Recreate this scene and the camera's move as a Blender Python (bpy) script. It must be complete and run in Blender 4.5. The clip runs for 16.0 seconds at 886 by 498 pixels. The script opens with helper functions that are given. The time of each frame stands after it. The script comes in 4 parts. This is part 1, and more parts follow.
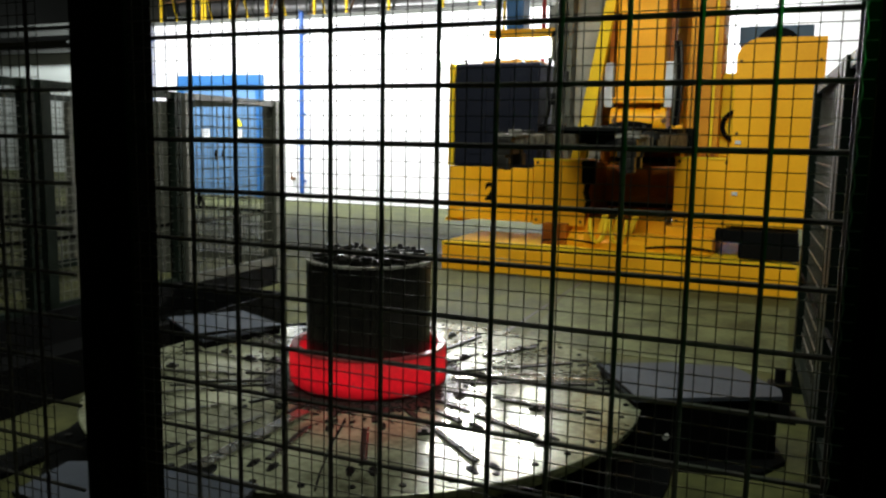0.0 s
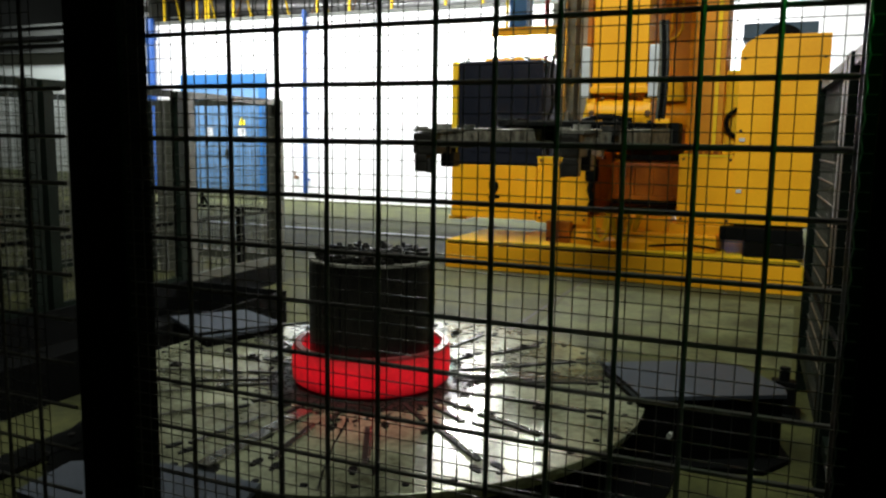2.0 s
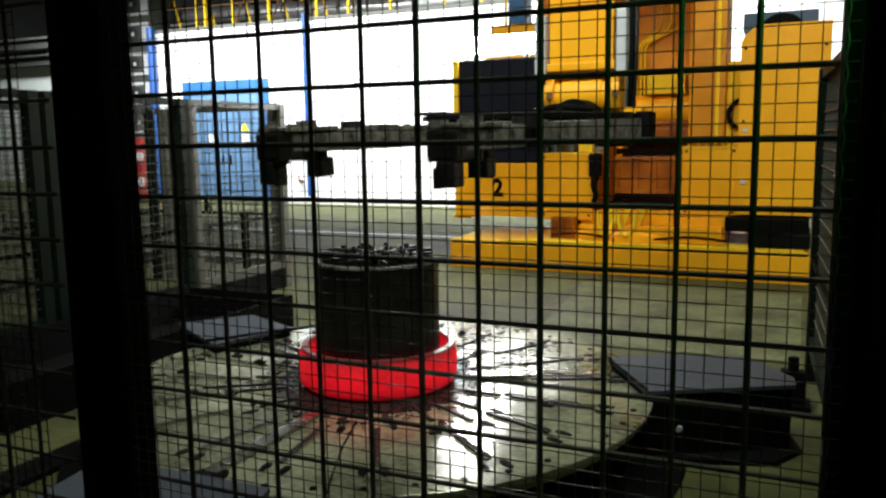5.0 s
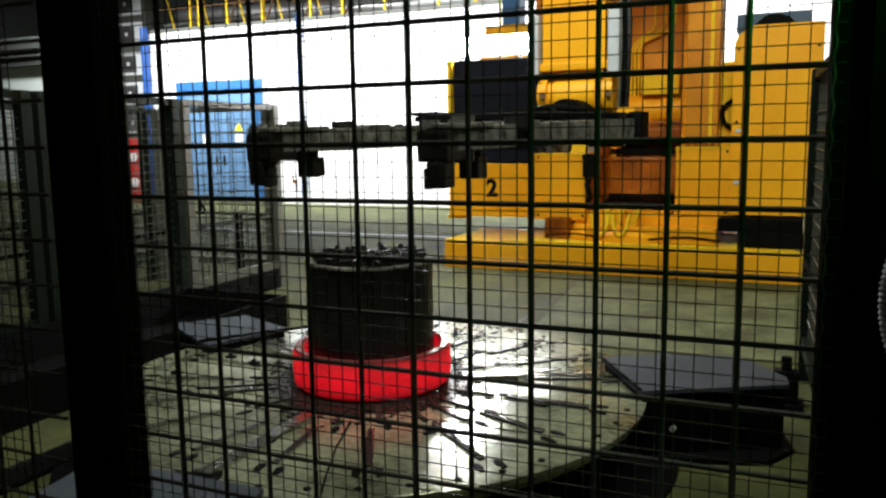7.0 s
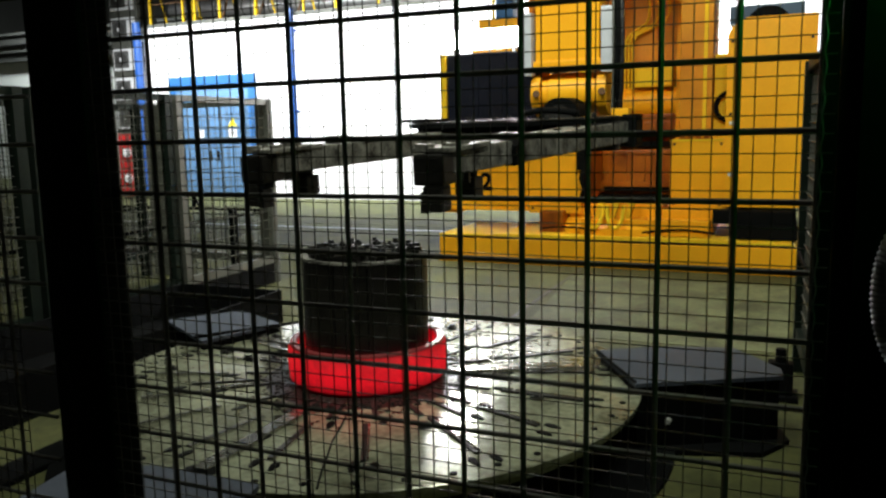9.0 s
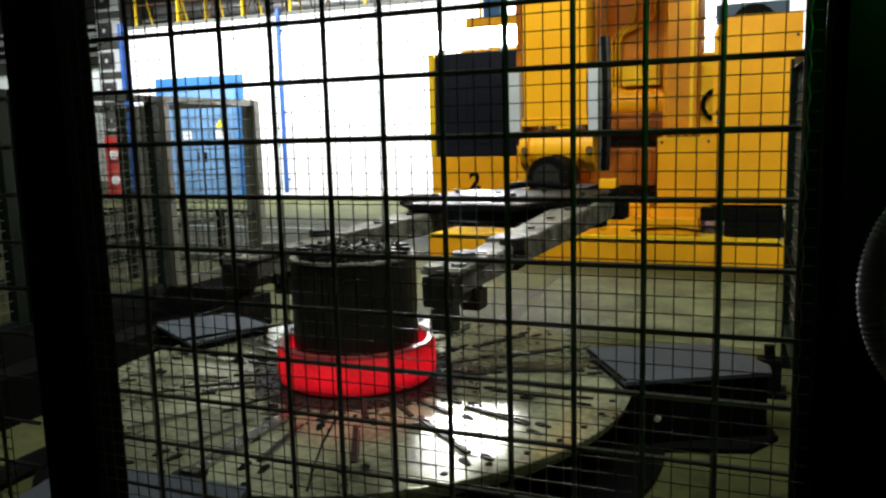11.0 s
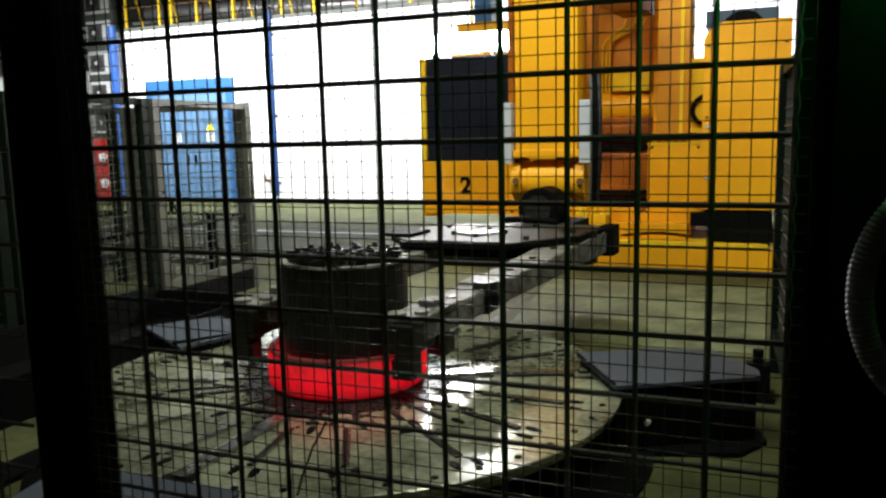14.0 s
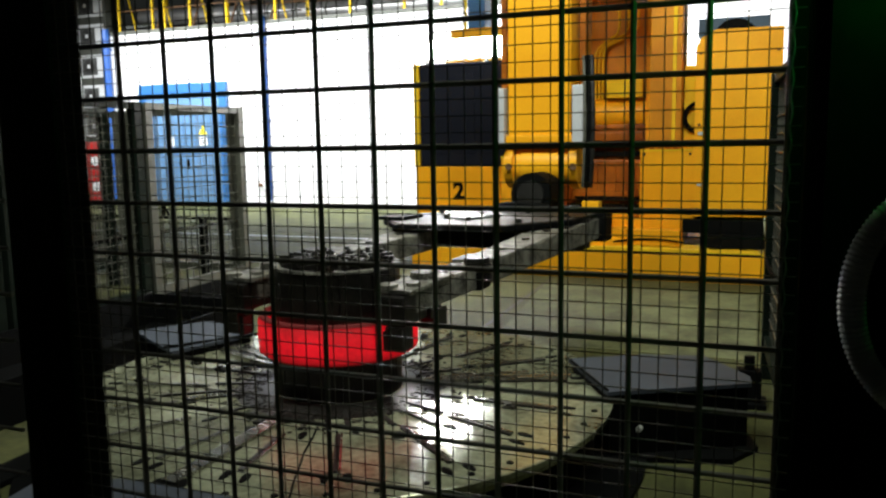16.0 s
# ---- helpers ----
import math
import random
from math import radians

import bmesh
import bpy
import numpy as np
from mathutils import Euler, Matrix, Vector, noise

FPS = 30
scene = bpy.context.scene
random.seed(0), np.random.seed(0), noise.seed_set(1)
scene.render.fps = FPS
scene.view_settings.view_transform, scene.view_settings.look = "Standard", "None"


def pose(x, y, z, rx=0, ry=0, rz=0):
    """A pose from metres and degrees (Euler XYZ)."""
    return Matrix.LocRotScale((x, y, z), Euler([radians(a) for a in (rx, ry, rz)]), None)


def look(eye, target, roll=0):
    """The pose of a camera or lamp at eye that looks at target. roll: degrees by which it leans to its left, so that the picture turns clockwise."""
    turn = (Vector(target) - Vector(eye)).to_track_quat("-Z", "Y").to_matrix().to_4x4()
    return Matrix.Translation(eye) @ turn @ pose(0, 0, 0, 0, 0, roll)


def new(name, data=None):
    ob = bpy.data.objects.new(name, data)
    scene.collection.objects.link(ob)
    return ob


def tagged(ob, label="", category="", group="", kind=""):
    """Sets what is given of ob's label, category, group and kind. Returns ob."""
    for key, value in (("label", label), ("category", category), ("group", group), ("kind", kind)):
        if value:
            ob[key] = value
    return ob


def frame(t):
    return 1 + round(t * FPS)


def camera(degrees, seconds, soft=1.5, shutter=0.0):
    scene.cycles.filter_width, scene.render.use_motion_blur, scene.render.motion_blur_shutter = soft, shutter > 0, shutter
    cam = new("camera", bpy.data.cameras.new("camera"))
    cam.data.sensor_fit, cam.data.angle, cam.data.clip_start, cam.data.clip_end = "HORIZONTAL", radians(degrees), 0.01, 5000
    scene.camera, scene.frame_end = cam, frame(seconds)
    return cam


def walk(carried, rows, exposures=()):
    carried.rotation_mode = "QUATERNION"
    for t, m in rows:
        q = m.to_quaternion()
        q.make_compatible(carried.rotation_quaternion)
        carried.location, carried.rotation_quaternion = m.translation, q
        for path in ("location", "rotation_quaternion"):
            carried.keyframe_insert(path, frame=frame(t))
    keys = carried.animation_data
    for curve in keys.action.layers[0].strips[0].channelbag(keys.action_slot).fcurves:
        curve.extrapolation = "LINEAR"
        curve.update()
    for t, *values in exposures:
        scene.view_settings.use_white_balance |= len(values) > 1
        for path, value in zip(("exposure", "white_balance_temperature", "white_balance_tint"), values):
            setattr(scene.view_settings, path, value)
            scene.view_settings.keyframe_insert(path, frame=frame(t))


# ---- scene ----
cam = camera(58.3, 16.0, soft=2.4)
PATH = [
    (0.0, (0.0000, 0.0000, 1.6000), (-1.1713, 2.7324, 1.1977), 1.05),
    (0.5, (0.0007, 0.0006, 1.6004), (-1.1625, 2.7392, 1.2167), 1.13),
    (1.0, (0.0008, 0.0035, 1.6006), (-1.1675, 2.7393, 1.2132), 0.96),
    (1.5, (0.0017, 0.0068, 1.5999), (-1.1746, 2.7374, 1.2000), 1.01),
    (2.0, (0.0007, 0.0112, 1.6001), (-1.1833, 2.7371, 1.1910), 0.88),
    (2.5, (-0.0010, 0.0118, 1.5996), (-1.1823, 2.7394, 1.1943), 0.85),
    (3.0, (-0.0026, 0.0153, 1.5993), (-1.2287, 2.7244, 1.2025), 0.55),
    (3.5, (0.0014, 0.0168, 1.5993), (-1.2711, 2.7034, 1.1957), -0.20),
    (4.0, (0.0099, 0.0195, 1.5996), (-1.2616, 2.7025, 1.1698), -1.30),
    (4.5, (0.0126, 0.0213, 1.5991), (-1.2138, 2.7264, 1.1770), -0.99),
    (5.0, (0.0139, 0.0191, 1.6002), (-1.1927, 2.7349, 1.1897), -0.85),
    (7.5, (0.0176, 0.0183, 1.6002), (-1.1558, 2.7483, 1.1880), -0.78),
    (8.0, (0.0184, 0.0176, 1.6007), (-1.1354, 2.7548, 1.1802), -0.73),
    (8.5, (0.0180, 0.0202, 1.6001), (-1.1380, 2.7543, 1.1660), -0.91),
    (9.0, (0.0183, 0.0235, 1.6004), (-1.1516, 2.7519, 1.1680), -1.16),
    (11.5, (0.0196, 0.0301, 1.6006), (-1.1081, 2.7754, 1.1632), -1.61),
    (12.0, (0.0203, 0.0296, 1.6003), (-1.1092, 2.7726, 1.1530), -1.60),
    (12.5, (0.0200, 0.0280, 1.6005), (-1.0895, 2.7787, 1.1504), -1.52),
    (13.0, (0.0188, 0.0244, 1.6008), (-1.0915, 2.7782, 1.1724), -1.45),
    (13.5, (0.0187, 0.0233, 1.6014), (-1.0856, 2.7803, 1.1778), -1.34),
    (14.0, (0.0179, 0.0233, 1.6010), (-1.0819, 2.7827, 1.1809), -1.27),
    (14.5, (0.0179, 0.0236, 1.6013), (-1.0803, 2.7829, 1.1771), -1.47),
    (15.0, (0.0184, 0.0242, 1.6013), (-1.0709, 2.7883, 1.1852), -1.26),
    (15.5, (0.0173, 0.0225, 1.6010), (-1.0699, 2.7882, 1.1901), -1.05),
    (16.0, (0.0172, 0.0219, 1.6010), (-1.0572, 2.7942, 1.2007), -0.93),
]
walk(cam, [(t, look(eye, target, roll)) for t, eye, target, roll in PATH], exposures=((0.0, -0.38), (2.2, -0.36), (3.6, -0.10), (16.0, -0.05)))

# ---- light ----
world = bpy.data.worlds.new("world")
scene.world = world
world.use_nodes = True
world.node_tree.nodes["Background"].inputs[0].default_value = (0.5, 0.6, 0.7, 1)
world.node_tree.nodes["Background"].inputs[1].default_value = 0.008


def area_lamp(name, x, y, z, sx, sy, watts, colour=(1.0, 0.97, 0.9), target=None, beam=180):
    data = bpy.data.lights.new(name, "AREA")
    data.shape, data.size, data.size_y, data.energy, data.color = "RECTANGLE", sx, sy, watts, colour
    data.spread = radians(beam)
    ob = new(name, data)
    ob.matrix_world = look((x, y, z), target or (x, y + 0.001, 0))
    return ob


# Unseen area lights without fixtures, added to brighten wall, side hall and machine.
area_lamp("unseen_wall_light", -12.5, 14.4, 5.6, 8.0, 0.8, 880, (0.97, 0.99, 1.0), (-12.5, 17.4, 1.9), 115)
area_lamp("unseen_wall_light", -4.0, 14.4, 5.6, 8.0, 0.8, 880, (0.97, 0.99, 1.0), (-4.0, 17.4, 1.9), 115)
area_lamp("unseen_hall_light", -26.0, 22.5, 7.5, 8.0, 0.8, 600, (0.9, 1.0, 0.95), (-26.0, 25.0, 4.5))
area_lamp("unseen_bay_light", -3.2, 2.6, 6.8, 4.0, 0.6, 310, (0.97, 1.0, 0.85), (-2.4, 9.7, 2.4), 158)
area_lamp("unseen_bay_light", 0.9, 2.6, 6.8, 3.0, 0.6, 265, (0.97, 1.0, 0.85), (-0.8, 9.7, 2.4), 158)

# ---- materials ----
def material(name, colour, rough=0.5, metal=0.0, vary=0.25, scale=3.0, fine=60.0, bump=0.1, second=None, emit=None, power=0.0):
    m = bpy.data.materials.new(name)
    m.use_nodes = True
    nt = m.node_tree
    b = nt.nodes["Principled BSDF"]
    tex = nt.nodes.new("ShaderNodeTexCoord")
    n1 = nt.nodes.new("ShaderNodeTexNoise")
    n1.inputs["Scale"].default_value, n1.inputs["Detail"].default_value = scale, 6
    n2 = nt.nodes.new("ShaderNodeTexNoise")
    n2.inputs["Scale"].default_value, n2.inputs["Detail"].default_value = fine, 4
    for n in (n1, n2):
        nt.links.new(tex.outputs["Object"], n.inputs["Vector"])
    add = nt.nodes.new("ShaderNodeMath")
    add.operation = "MULTIPLY_ADD"
    add.inputs[1].default_value = 0.35
    nt.links.new(n2.outputs["Fac"], add.inputs[0])
    half = nt.nodes.new("ShaderNodeMath")
    half.operation = "MULTIPLY"
    half.inputs[1].default_value = 0.65
    nt.links.new(n1.outputs["Fac"], half.inputs[0])
    nt.links.new(half.outputs[0], add.inputs[2])
    ramp = nt.nodes.new("ShaderNodeValToRGB")
    dark = second or tuple(c * (1 - vary) for c in colour)
    ramp.color_ramp.elements[0].position, ramp.color_ramp.elements[0].color = 0.36, (*dark, 1)
    ramp.color_ramp.elements[1].position, ramp.color_ramp.elements[1].color = 0.62, (*colour, 1)
    nt.links.new(add.outputs[0], ramp.inputs[0])
    nt.links.new(ramp.outputs[0], b.inputs["Base Color"])
    b.inputs["Metallic"].default_value = metal
    rr = nt.nodes.new("ShaderNodeMapRange")
    rr.inputs["To Min"].default_value, rr.inputs["To Max"].default_value = max(0.03, rough - 0.12), min(1.0, rough + 0.12)
    nt.links.new(add.outputs[0], rr.inputs["Value"])
    nt.links.new(rr.outputs[0], b.inputs["Roughness"])
    if bump:
        bp = nt.nodes.new("ShaderNodeBump")
        bp.inputs["Strength"].default_value, bp.inputs["Distance"].default_value = bump, 0.01
        nt.links.new(add.outputs[0], bp.inputs["Height"])
        nt.links.new(bp.outputs[0], b.inputs["Normal"])
    if emit:
        er = nt.nodes.new("ShaderNodeValToRGB")
        er.color_ramp.elements[0].position, er.color_ramp.elements[0].color = 0.3, (*(c * 0.5 for c in emit), 1)
        er.color_ramp.elements[1].position, er.color_ramp.elements[1].color = 0.6, (*emit, 1)
        nt.links.new(add.outputs[0], er.inputs[0])
        nt.links.new(er.outputs[0], b.inputs["Emission Color"])
        b.inputs["Emission Strength"].default_value = power
    return m


HOOD_BLUE = material("dark_blue_hood_paint", (0.02, 0.06, 0.12), 0.5, vary=0.3, bump=0.02)
GREEN_GLOW = material("green_signal_glass", (0.02, 0.3, 0.05), 0.3, emit=(0.03, 1.0, 0.10), power=60.0, bump=0.0)
BROWN = material("rust_brown_steel", (0.16, 0.08, 0.03), 0.7, vary=0.4, bump=0.05)
YELLOW = material("yellow_paint", (0.94, 0.465, 0.012), 0.42, vary=0.16, scale=1.2, second=(0.82, 0.36, 0.010), bump=0.03)
# Light yellow parts, and the base slab with light from above in its colour.
LIGHT_YELLOW = material("light_and_lit_yellow_paint", (0.90, 0.62, 0.02), 0.62, vary=0.2, scale=2, second=(0.76, 0.48, 0.02), bump=0.04)
# Orange paint, darkened so that the recess's shade is in the colour.
SHADED_ORANGE = material("shaded_orange_paint", (0.42, 0.125, 0.003), 0.45, vary=0.4, scale=3, second=(0.15, 0.036, 0.002), bump=0.06)
PLATE_ORANGE = material("orange_plate_paint", (0.68, 0.29, 0.010), 0.5, vary=0.3, scale=2, second=(0.50, 0.19, 0.008), bump=0.04)
BLACK = material("black_paint", (0.0035, 0.004, 0.0042), 0.7, vary=0.4, bump=0.05)
CABINET_BLACK = material("blue_black_enamel", (0.012, 0.014, 0.024), 0.5, vary=0.3, scale=1.5, bump=0.03)
POST_GREEN = material("dark_green_paint", (0.010, 0.016, 0.012), 0.45, vary=0.5, scale=5, bump=0.1)
WIRE_GREY = material("grey_wire", (0.17, 0.175, 0.15), 0.42, 0.4, vary=0.4, scale=20, bump=0.05)
DARK_WIRE = material("dark_worn_wire", (0.11, 0.115, 0.10), 0.4, 0.3, vary=0.6, scale=30, bump=0.1)
FINE_WIRE = material("fine_steel_wire", (0.14, 0.14, 0.11), 0.5, 0.3, vary=0.4, scale=30, bump=0.0)
FRAME_GREY = material("grey_frame_paint", (0.10, 0.105, 0.088), 0.6, vary=0.4, scale=4, bump=0.06)
WALL_WHITE = material("white_wall_panel", (0.83, 0.84, 0.84), 0.6, vary=0.06, scale=0.7, bump=0.02)
WALL_DARK = material("dark_cladding", (0.05, 0.05, 0.048), 0.8, vary=0.4, scale=0.5, bump=0.05)
PIPE_BLUE = material("deep_blue_paint", (0.008, 0.065, 0.27), 0.5, vary=0.15, scale=1.5, bump=0.02)
BLUE = material("blue_paint", (0.02, 0.105, 0.28), 0.45, vary=0.15, scale=1.5, bump=0.02)
DOOR_BLUE = material("light_blue_door_paint", (0.085, 0.18, 0.32), 0.5, vary=0.12, scale=1.0, bump=0.02)
RED = material("red_paint", (0.5, 0.02, 0.02), 0.45, vary=0.3, bump=0.03)
CONCRETE = material("concrete_floor", (0.088, 0.096, 0.033), 0.75, vary=0.35, scale=1.6, fine=16, second=(0.026, 0.030, 0.010), bump=0.06)
PALE_CONCRETE = material("pale_concrete_patch", (0.155, 0.172, 0.084), 0.72, vary=0.3, scale=2.6, fine=18, second=(0.044, 0.052, 0.026), bump=0.06)
TABLE_STEEL = material("worn_table_steel", (0.36, 0.39, 0.27), 0.19, 0.25, vary=0.4, scale=2.6, fine=26, second=(0.075, 0.078, 0.050), bump=0.06)
SLOT_STEEL = material("dark_slot_steel", (0.016, 0.016, 0.015), 0.55, 0.2, vary=0.5, scale=12, bump=0.1)
BAR_STEEL = material("bright_bar_steel", (0.5, 0.5, 0.45), 0.25, 0.9, vary=0.3, scale=10, bump=0.05)
SCALE_STEEL = material("scaled_dark_steel", (0.026, 0.025, 0.022), 0.42, 0.5, vary=0.6, scale=8, fine=90, bump=0.15)
ARM_STEEL = material("stained_arm_steel", (0.25, 0.25, 0.22), 0.68, 0.1, vary=0.7, scale=11, fine=60, second=(0.018, 0.017, 0.015), bump=0.2)
PLATE_GREY = material("blue_grey_cover_paint", (0.070, 0.082, 0.105), 0.55, vary=0.25, scale=4, bump=0.05)
STRIP_WHITE = material("pale_strip", (0.62, 0.66, 0.72), 0.4, 0.2, vary=0.15, scale=6, bump=0.02)
COLUMN_GREY = material("pale_column_grey", (0.34, 0.33, 0.29), 0.5, 0.1, vary=0.4, scale=4, bump=0.05)
FAN_GREY = material("fan_grille_grey", (0.10, 0.105, 0.10), 0.7, vary=0.4, scale=6, bump=0.05)
DUCT = material("galvanised_duct", (0.6, 0.6, 0.6), 0.35, 0.8, vary=0.25, scale=5, bump=0.04)
HOSE = material("grey_hose_plastic", (0.34, 0.36, 0.33), 0.55, vary=0.25, scale=20, bump=0.02)
PATCH_STEEL = material("worn_patch_steel", (0.17, 0.18, 0.19), 0.45, 0.3, vary=0.5, scale=9, bump=0.05)
WARN = material("warning_yellow", (0.85, 0.7, 0.02), 0.5, vary=0.05, bump=0.0)
LABEL = material("white_label", (0.75, 0.77, 0.78), 0.5, vary=0.05, bump=0.0)
HOT = material("glowing_hot_steel", (0.25, 0.02, 0.02), 0.7, 0.2, scale=7, fine=40, bump=0.1, emit=(1.0, 0.006, 0.020), power=0.8)
HOT_RIM = material("scaling_hot_rim", (0.10, 0.06, 0.055), 0.4, 0.5, scale=9, fine=60, bump=0.15, emit=(0.5, 0.008, 0.018), power=0.20)
COVER_STEEL = material("stained_cover_steel", (0.052, 0.052, 0.047), 0.66, 0.0, vary=0.7, scale=5, fine=30, second=(0.02, 0.019, 0.017), bump=0.1)
FLAKE = material("forge_scale", (0.020, 0.018, 0.016), 0.9, vary=0.5, scale=30, bump=0.1)
LAMP_GLOW = material("lamp_glass", (0.9, 0.9, 0.9), 0.3, emit=(1.0, 0.99, 0.96), power=300.0, bump=0.0)


# the ring has cooled at its lower and upper edges
nt = HOT.node_tree
tc, sep, zr = nt.nodes.new("ShaderNodeTexCoord"), nt.nodes.new("ShaderNodeSeparateXYZ"), nt.nodes.new("ShaderNodeValToRGB")
nt.links.new(tc.outputs["Object"], sep.inputs[0])
mr = nt.nodes.new("ShaderNodeMapRange")
mr.inputs["From Min"].default_value, mr.inputs["From Max"].default_value = 0.0, 0.22
nt.links.new(sep.outputs["Z"], mr.inputs["Value"])
nt.links.new(mr.outputs[0], zr.inputs[0])
el = zr.color_ramp.elements
el[0].position, el[0].color = 0.05, (0.06, 0.06, 0.06, 1)
el[1].position, el[1].color = 0.95, (0.45, 0.45, 0.45, 1)
for at, v in ((0.16, 0.45), (0.34, 0.9), (0.55, 1.0), (0.8, 0.85)):
    e = el.new(at)
    e.color = (v, v, v, 1)
mul = nt.nodes.new("ShaderNodeMath")
mul.operation = "MULTIPLY"
mul.inputs[1].default_value = 0.70
nt.links.new(zr.outputs[0], mul.inputs[0])
nt.links.new(mul.outputs[0], nt.nodes["Principled BSDF"].inputs["Emission Strength"])
for matt in (CONCRETE, PALE_CONCRETE, LIGHT_YELLOW):
    matt.node_tree.nodes["Principled BSDF"].inputs["Specular IOR Level"].default_value = 0.2
for matt in (ARM_STEEL, COVER_STEEL, YELLOW, SHADED_ORANGE, PLATE_ORANGE):
    matt.node_tree.nodes["Principled BSDF"].inputs["Specular IOR Level"].default_value = 0.3
for dull in (BLACK, POST_GREEN, PLATE_GREY, CABINET_BLACK, FLAKE):
    dull.node_tree.nodes["Principled BSDF"].inputs["Specular IOR Level"].default_value = 0.06


# ---- building helpers ----
def part(name, bm, mat, parent=None, label=""):
    """Links a bmesh as one mesh object."""
    mesh = bpy.data.meshes.new(name)
    bm.to_mesh(mesh)
    bm.free()
    mesh.materials.append(mat)
    ob = new(name, mesh)
    ob.parent = parent
    if label:
        ob["label"] = label
    return ob


def shared(name, ob, parent, m):
    """Another object on the mesh of ob."""
    o = new(name, ob.data)
    o.parent = parent
    o.matrix_local = m
    return o


def add_box(bm, x0, x1, y0, y1, z0, z1, bevel=0.0):
    r = bmesh.ops.create_cube(bm, size=1.0, matrix=Matrix.Translation(((x0 + x1) / 2, (y0 + y1) / 2, (z0 + z1) / 2)) @ Matrix.Diagonal((x1 - x0, y1 - y0, z1 - z0, 1)))
    if bevel:
        vs = set(r["verts"])
        bmesh.ops.bevel(bm, geom=[e for e in bm.edges if e.verts[0] in vs and e.verts[1] in vs], offset=bevel, segments=2, affect="EDGES", profile=0.7)
    return bm


def box(x0, x1, y0, y1, z0, z1, bevel=0.0):
    return add_box(bmesh.new(), x0, x1, y0, y1, z0, z1, bevel)


def add_cyl(bm, a, b, r, r2=None, seg=24, caps=True):
    a, b = Vector(a), Vector(b)
    m = Matrix.Translation((a + b) / 2) @ (b - a).to_track_quat("Z", "Y").to_matrix().to_4x4()
    bmesh.ops.create_cone(bm, cap_ends=caps, segments=seg, radius1=r, radius2=r if r2 is None else r2, depth=(b - a).length, matrix=m)
    return bm


def cyl(a, b, r, r2=None, seg=24):
    return add_cyl(bmesh.new(), a, b, r, r2, seg)


def add_prism(bm, points, z0, z1):
    """An upright prism over a plan outline (anticlockwise)."""
    low = [bm.verts.new((x, y, z0)) for x, y in points]
    top = [bm.verts.new((x, y, z1)) for x, y in points]
    bm.faces.new(top)
    bm.faces.new(low[::-1])
    n = len(points)
    for i in range(n):
        bm.faces.new((low[i], low[(i + 1) % n], top[(i + 1) % n], top[i]))
    bmesh.ops.recalc_face_normals(bm, faces=bm.faces)
    return bm


def add_front(bm, points, y0, y1):
    """A prism along y over an outline in x and z."""
    a = [bm.verts.new((x, y0, z)) for x, z in points]
    b = [bm.verts.new((x, y1, z)) for x, z in points]
    bm.faces.new(a)
    bm.faces.new(b[::-1])
    n = len(points)
    for i in range(n):
        bm.faces.new((a[(i + 1) % n], a[i], b[i], b[(i + 1) % n]))
    bmesh.ops.recalc_face_normals(bm, faces=bm.faces)
    return bm


def add_lathe(bm, profile, seg=64, closed=True):
    """A turned body about z from (r, z) points."""
    rings = [[bm.verts.new((r * math.cos(2 * math.pi * i / seg), r * math.sin(2 * math.pi * i / seg), z)) for i in range(seg)] for r, z in profile]
    n = len(rings)
    for k in range(n if closed else n - 1):
        p, q = rings[k], rings[(k + 1) % n]
        for i in range(seg):
            bm.faces.new((p[i], p[(i + 1) % seg], q[(i + 1) % seg], q[i]))
    bmesh.ops.recalc_face_normals(bm, faces=bm.faces)
    return bm


def tube(points, r, seg=10, ripple=0.0):
    """A bent tube along points; ripple makes every second ring thinner."""
    bm = bmesh.new()
    pts = [Vector(p) for p in points]
    rings = []
    for i, c in enumerate(pts):
        d = (pts[min(i + 1, len(pts) - 1)] - pts[max(i - 1, 0)]).normalized()
        u = d.orthogonal() if abs(d.y) > 0.9 else d.cross(Vector((0, 1, 0)))
        u.normalize()
        w = d.cross(u)
        rr = r - ripple * (i % 2)
        rings.append([bm.verts.new(c + rr * (math.cos(b) * u + math.sin(b) * w)) for b in [2 * math.pi * k / seg for k in range(seg)]])
    for p, q in zip(rings, rings[1:]):
        for k in range(seg):
            bm.faces.new((p[k], p[(k + 1) % seg], q[(k + 1) % seg], q[k]))
    bm.faces.new(rings[0])
    bm.faces.new(rings[-1])
    bmesh.ops.recalc_face_normals(bm, faces=bm.faces)
    return bm


def smooth(ob, angle=35):
    ob.data.polygons.foreach_set("use_smooth", [True] * len(ob.data.polygons))
    ob.data.set_sharp_from_angle(angle=radians(angle))
    return ob


def thing(name, m, label, category, group="", kind=""):
    ob = new(name)
    ob.empty_display_size = 0.1
    ob.matrix_world = m
    return tagged(ob, label, category, group, kind)


# ---- structure ----
tagged(part("floor", box(-40, 20, -8, 34, -0.3, 0.0), CONCRETE), "stained grey concrete workshop floor", "floor", kind="structure")
tagged(part("floor_patch", add_prism(bmesh.new(), [(-1.9, 6.0), (0.1, 6.0), (0.12, 8.6), (-2.1, 8.6)], 0.0, 0.004), PALE_CONCRETE), "paler patch of concrete floor", "floor", kind="structure")

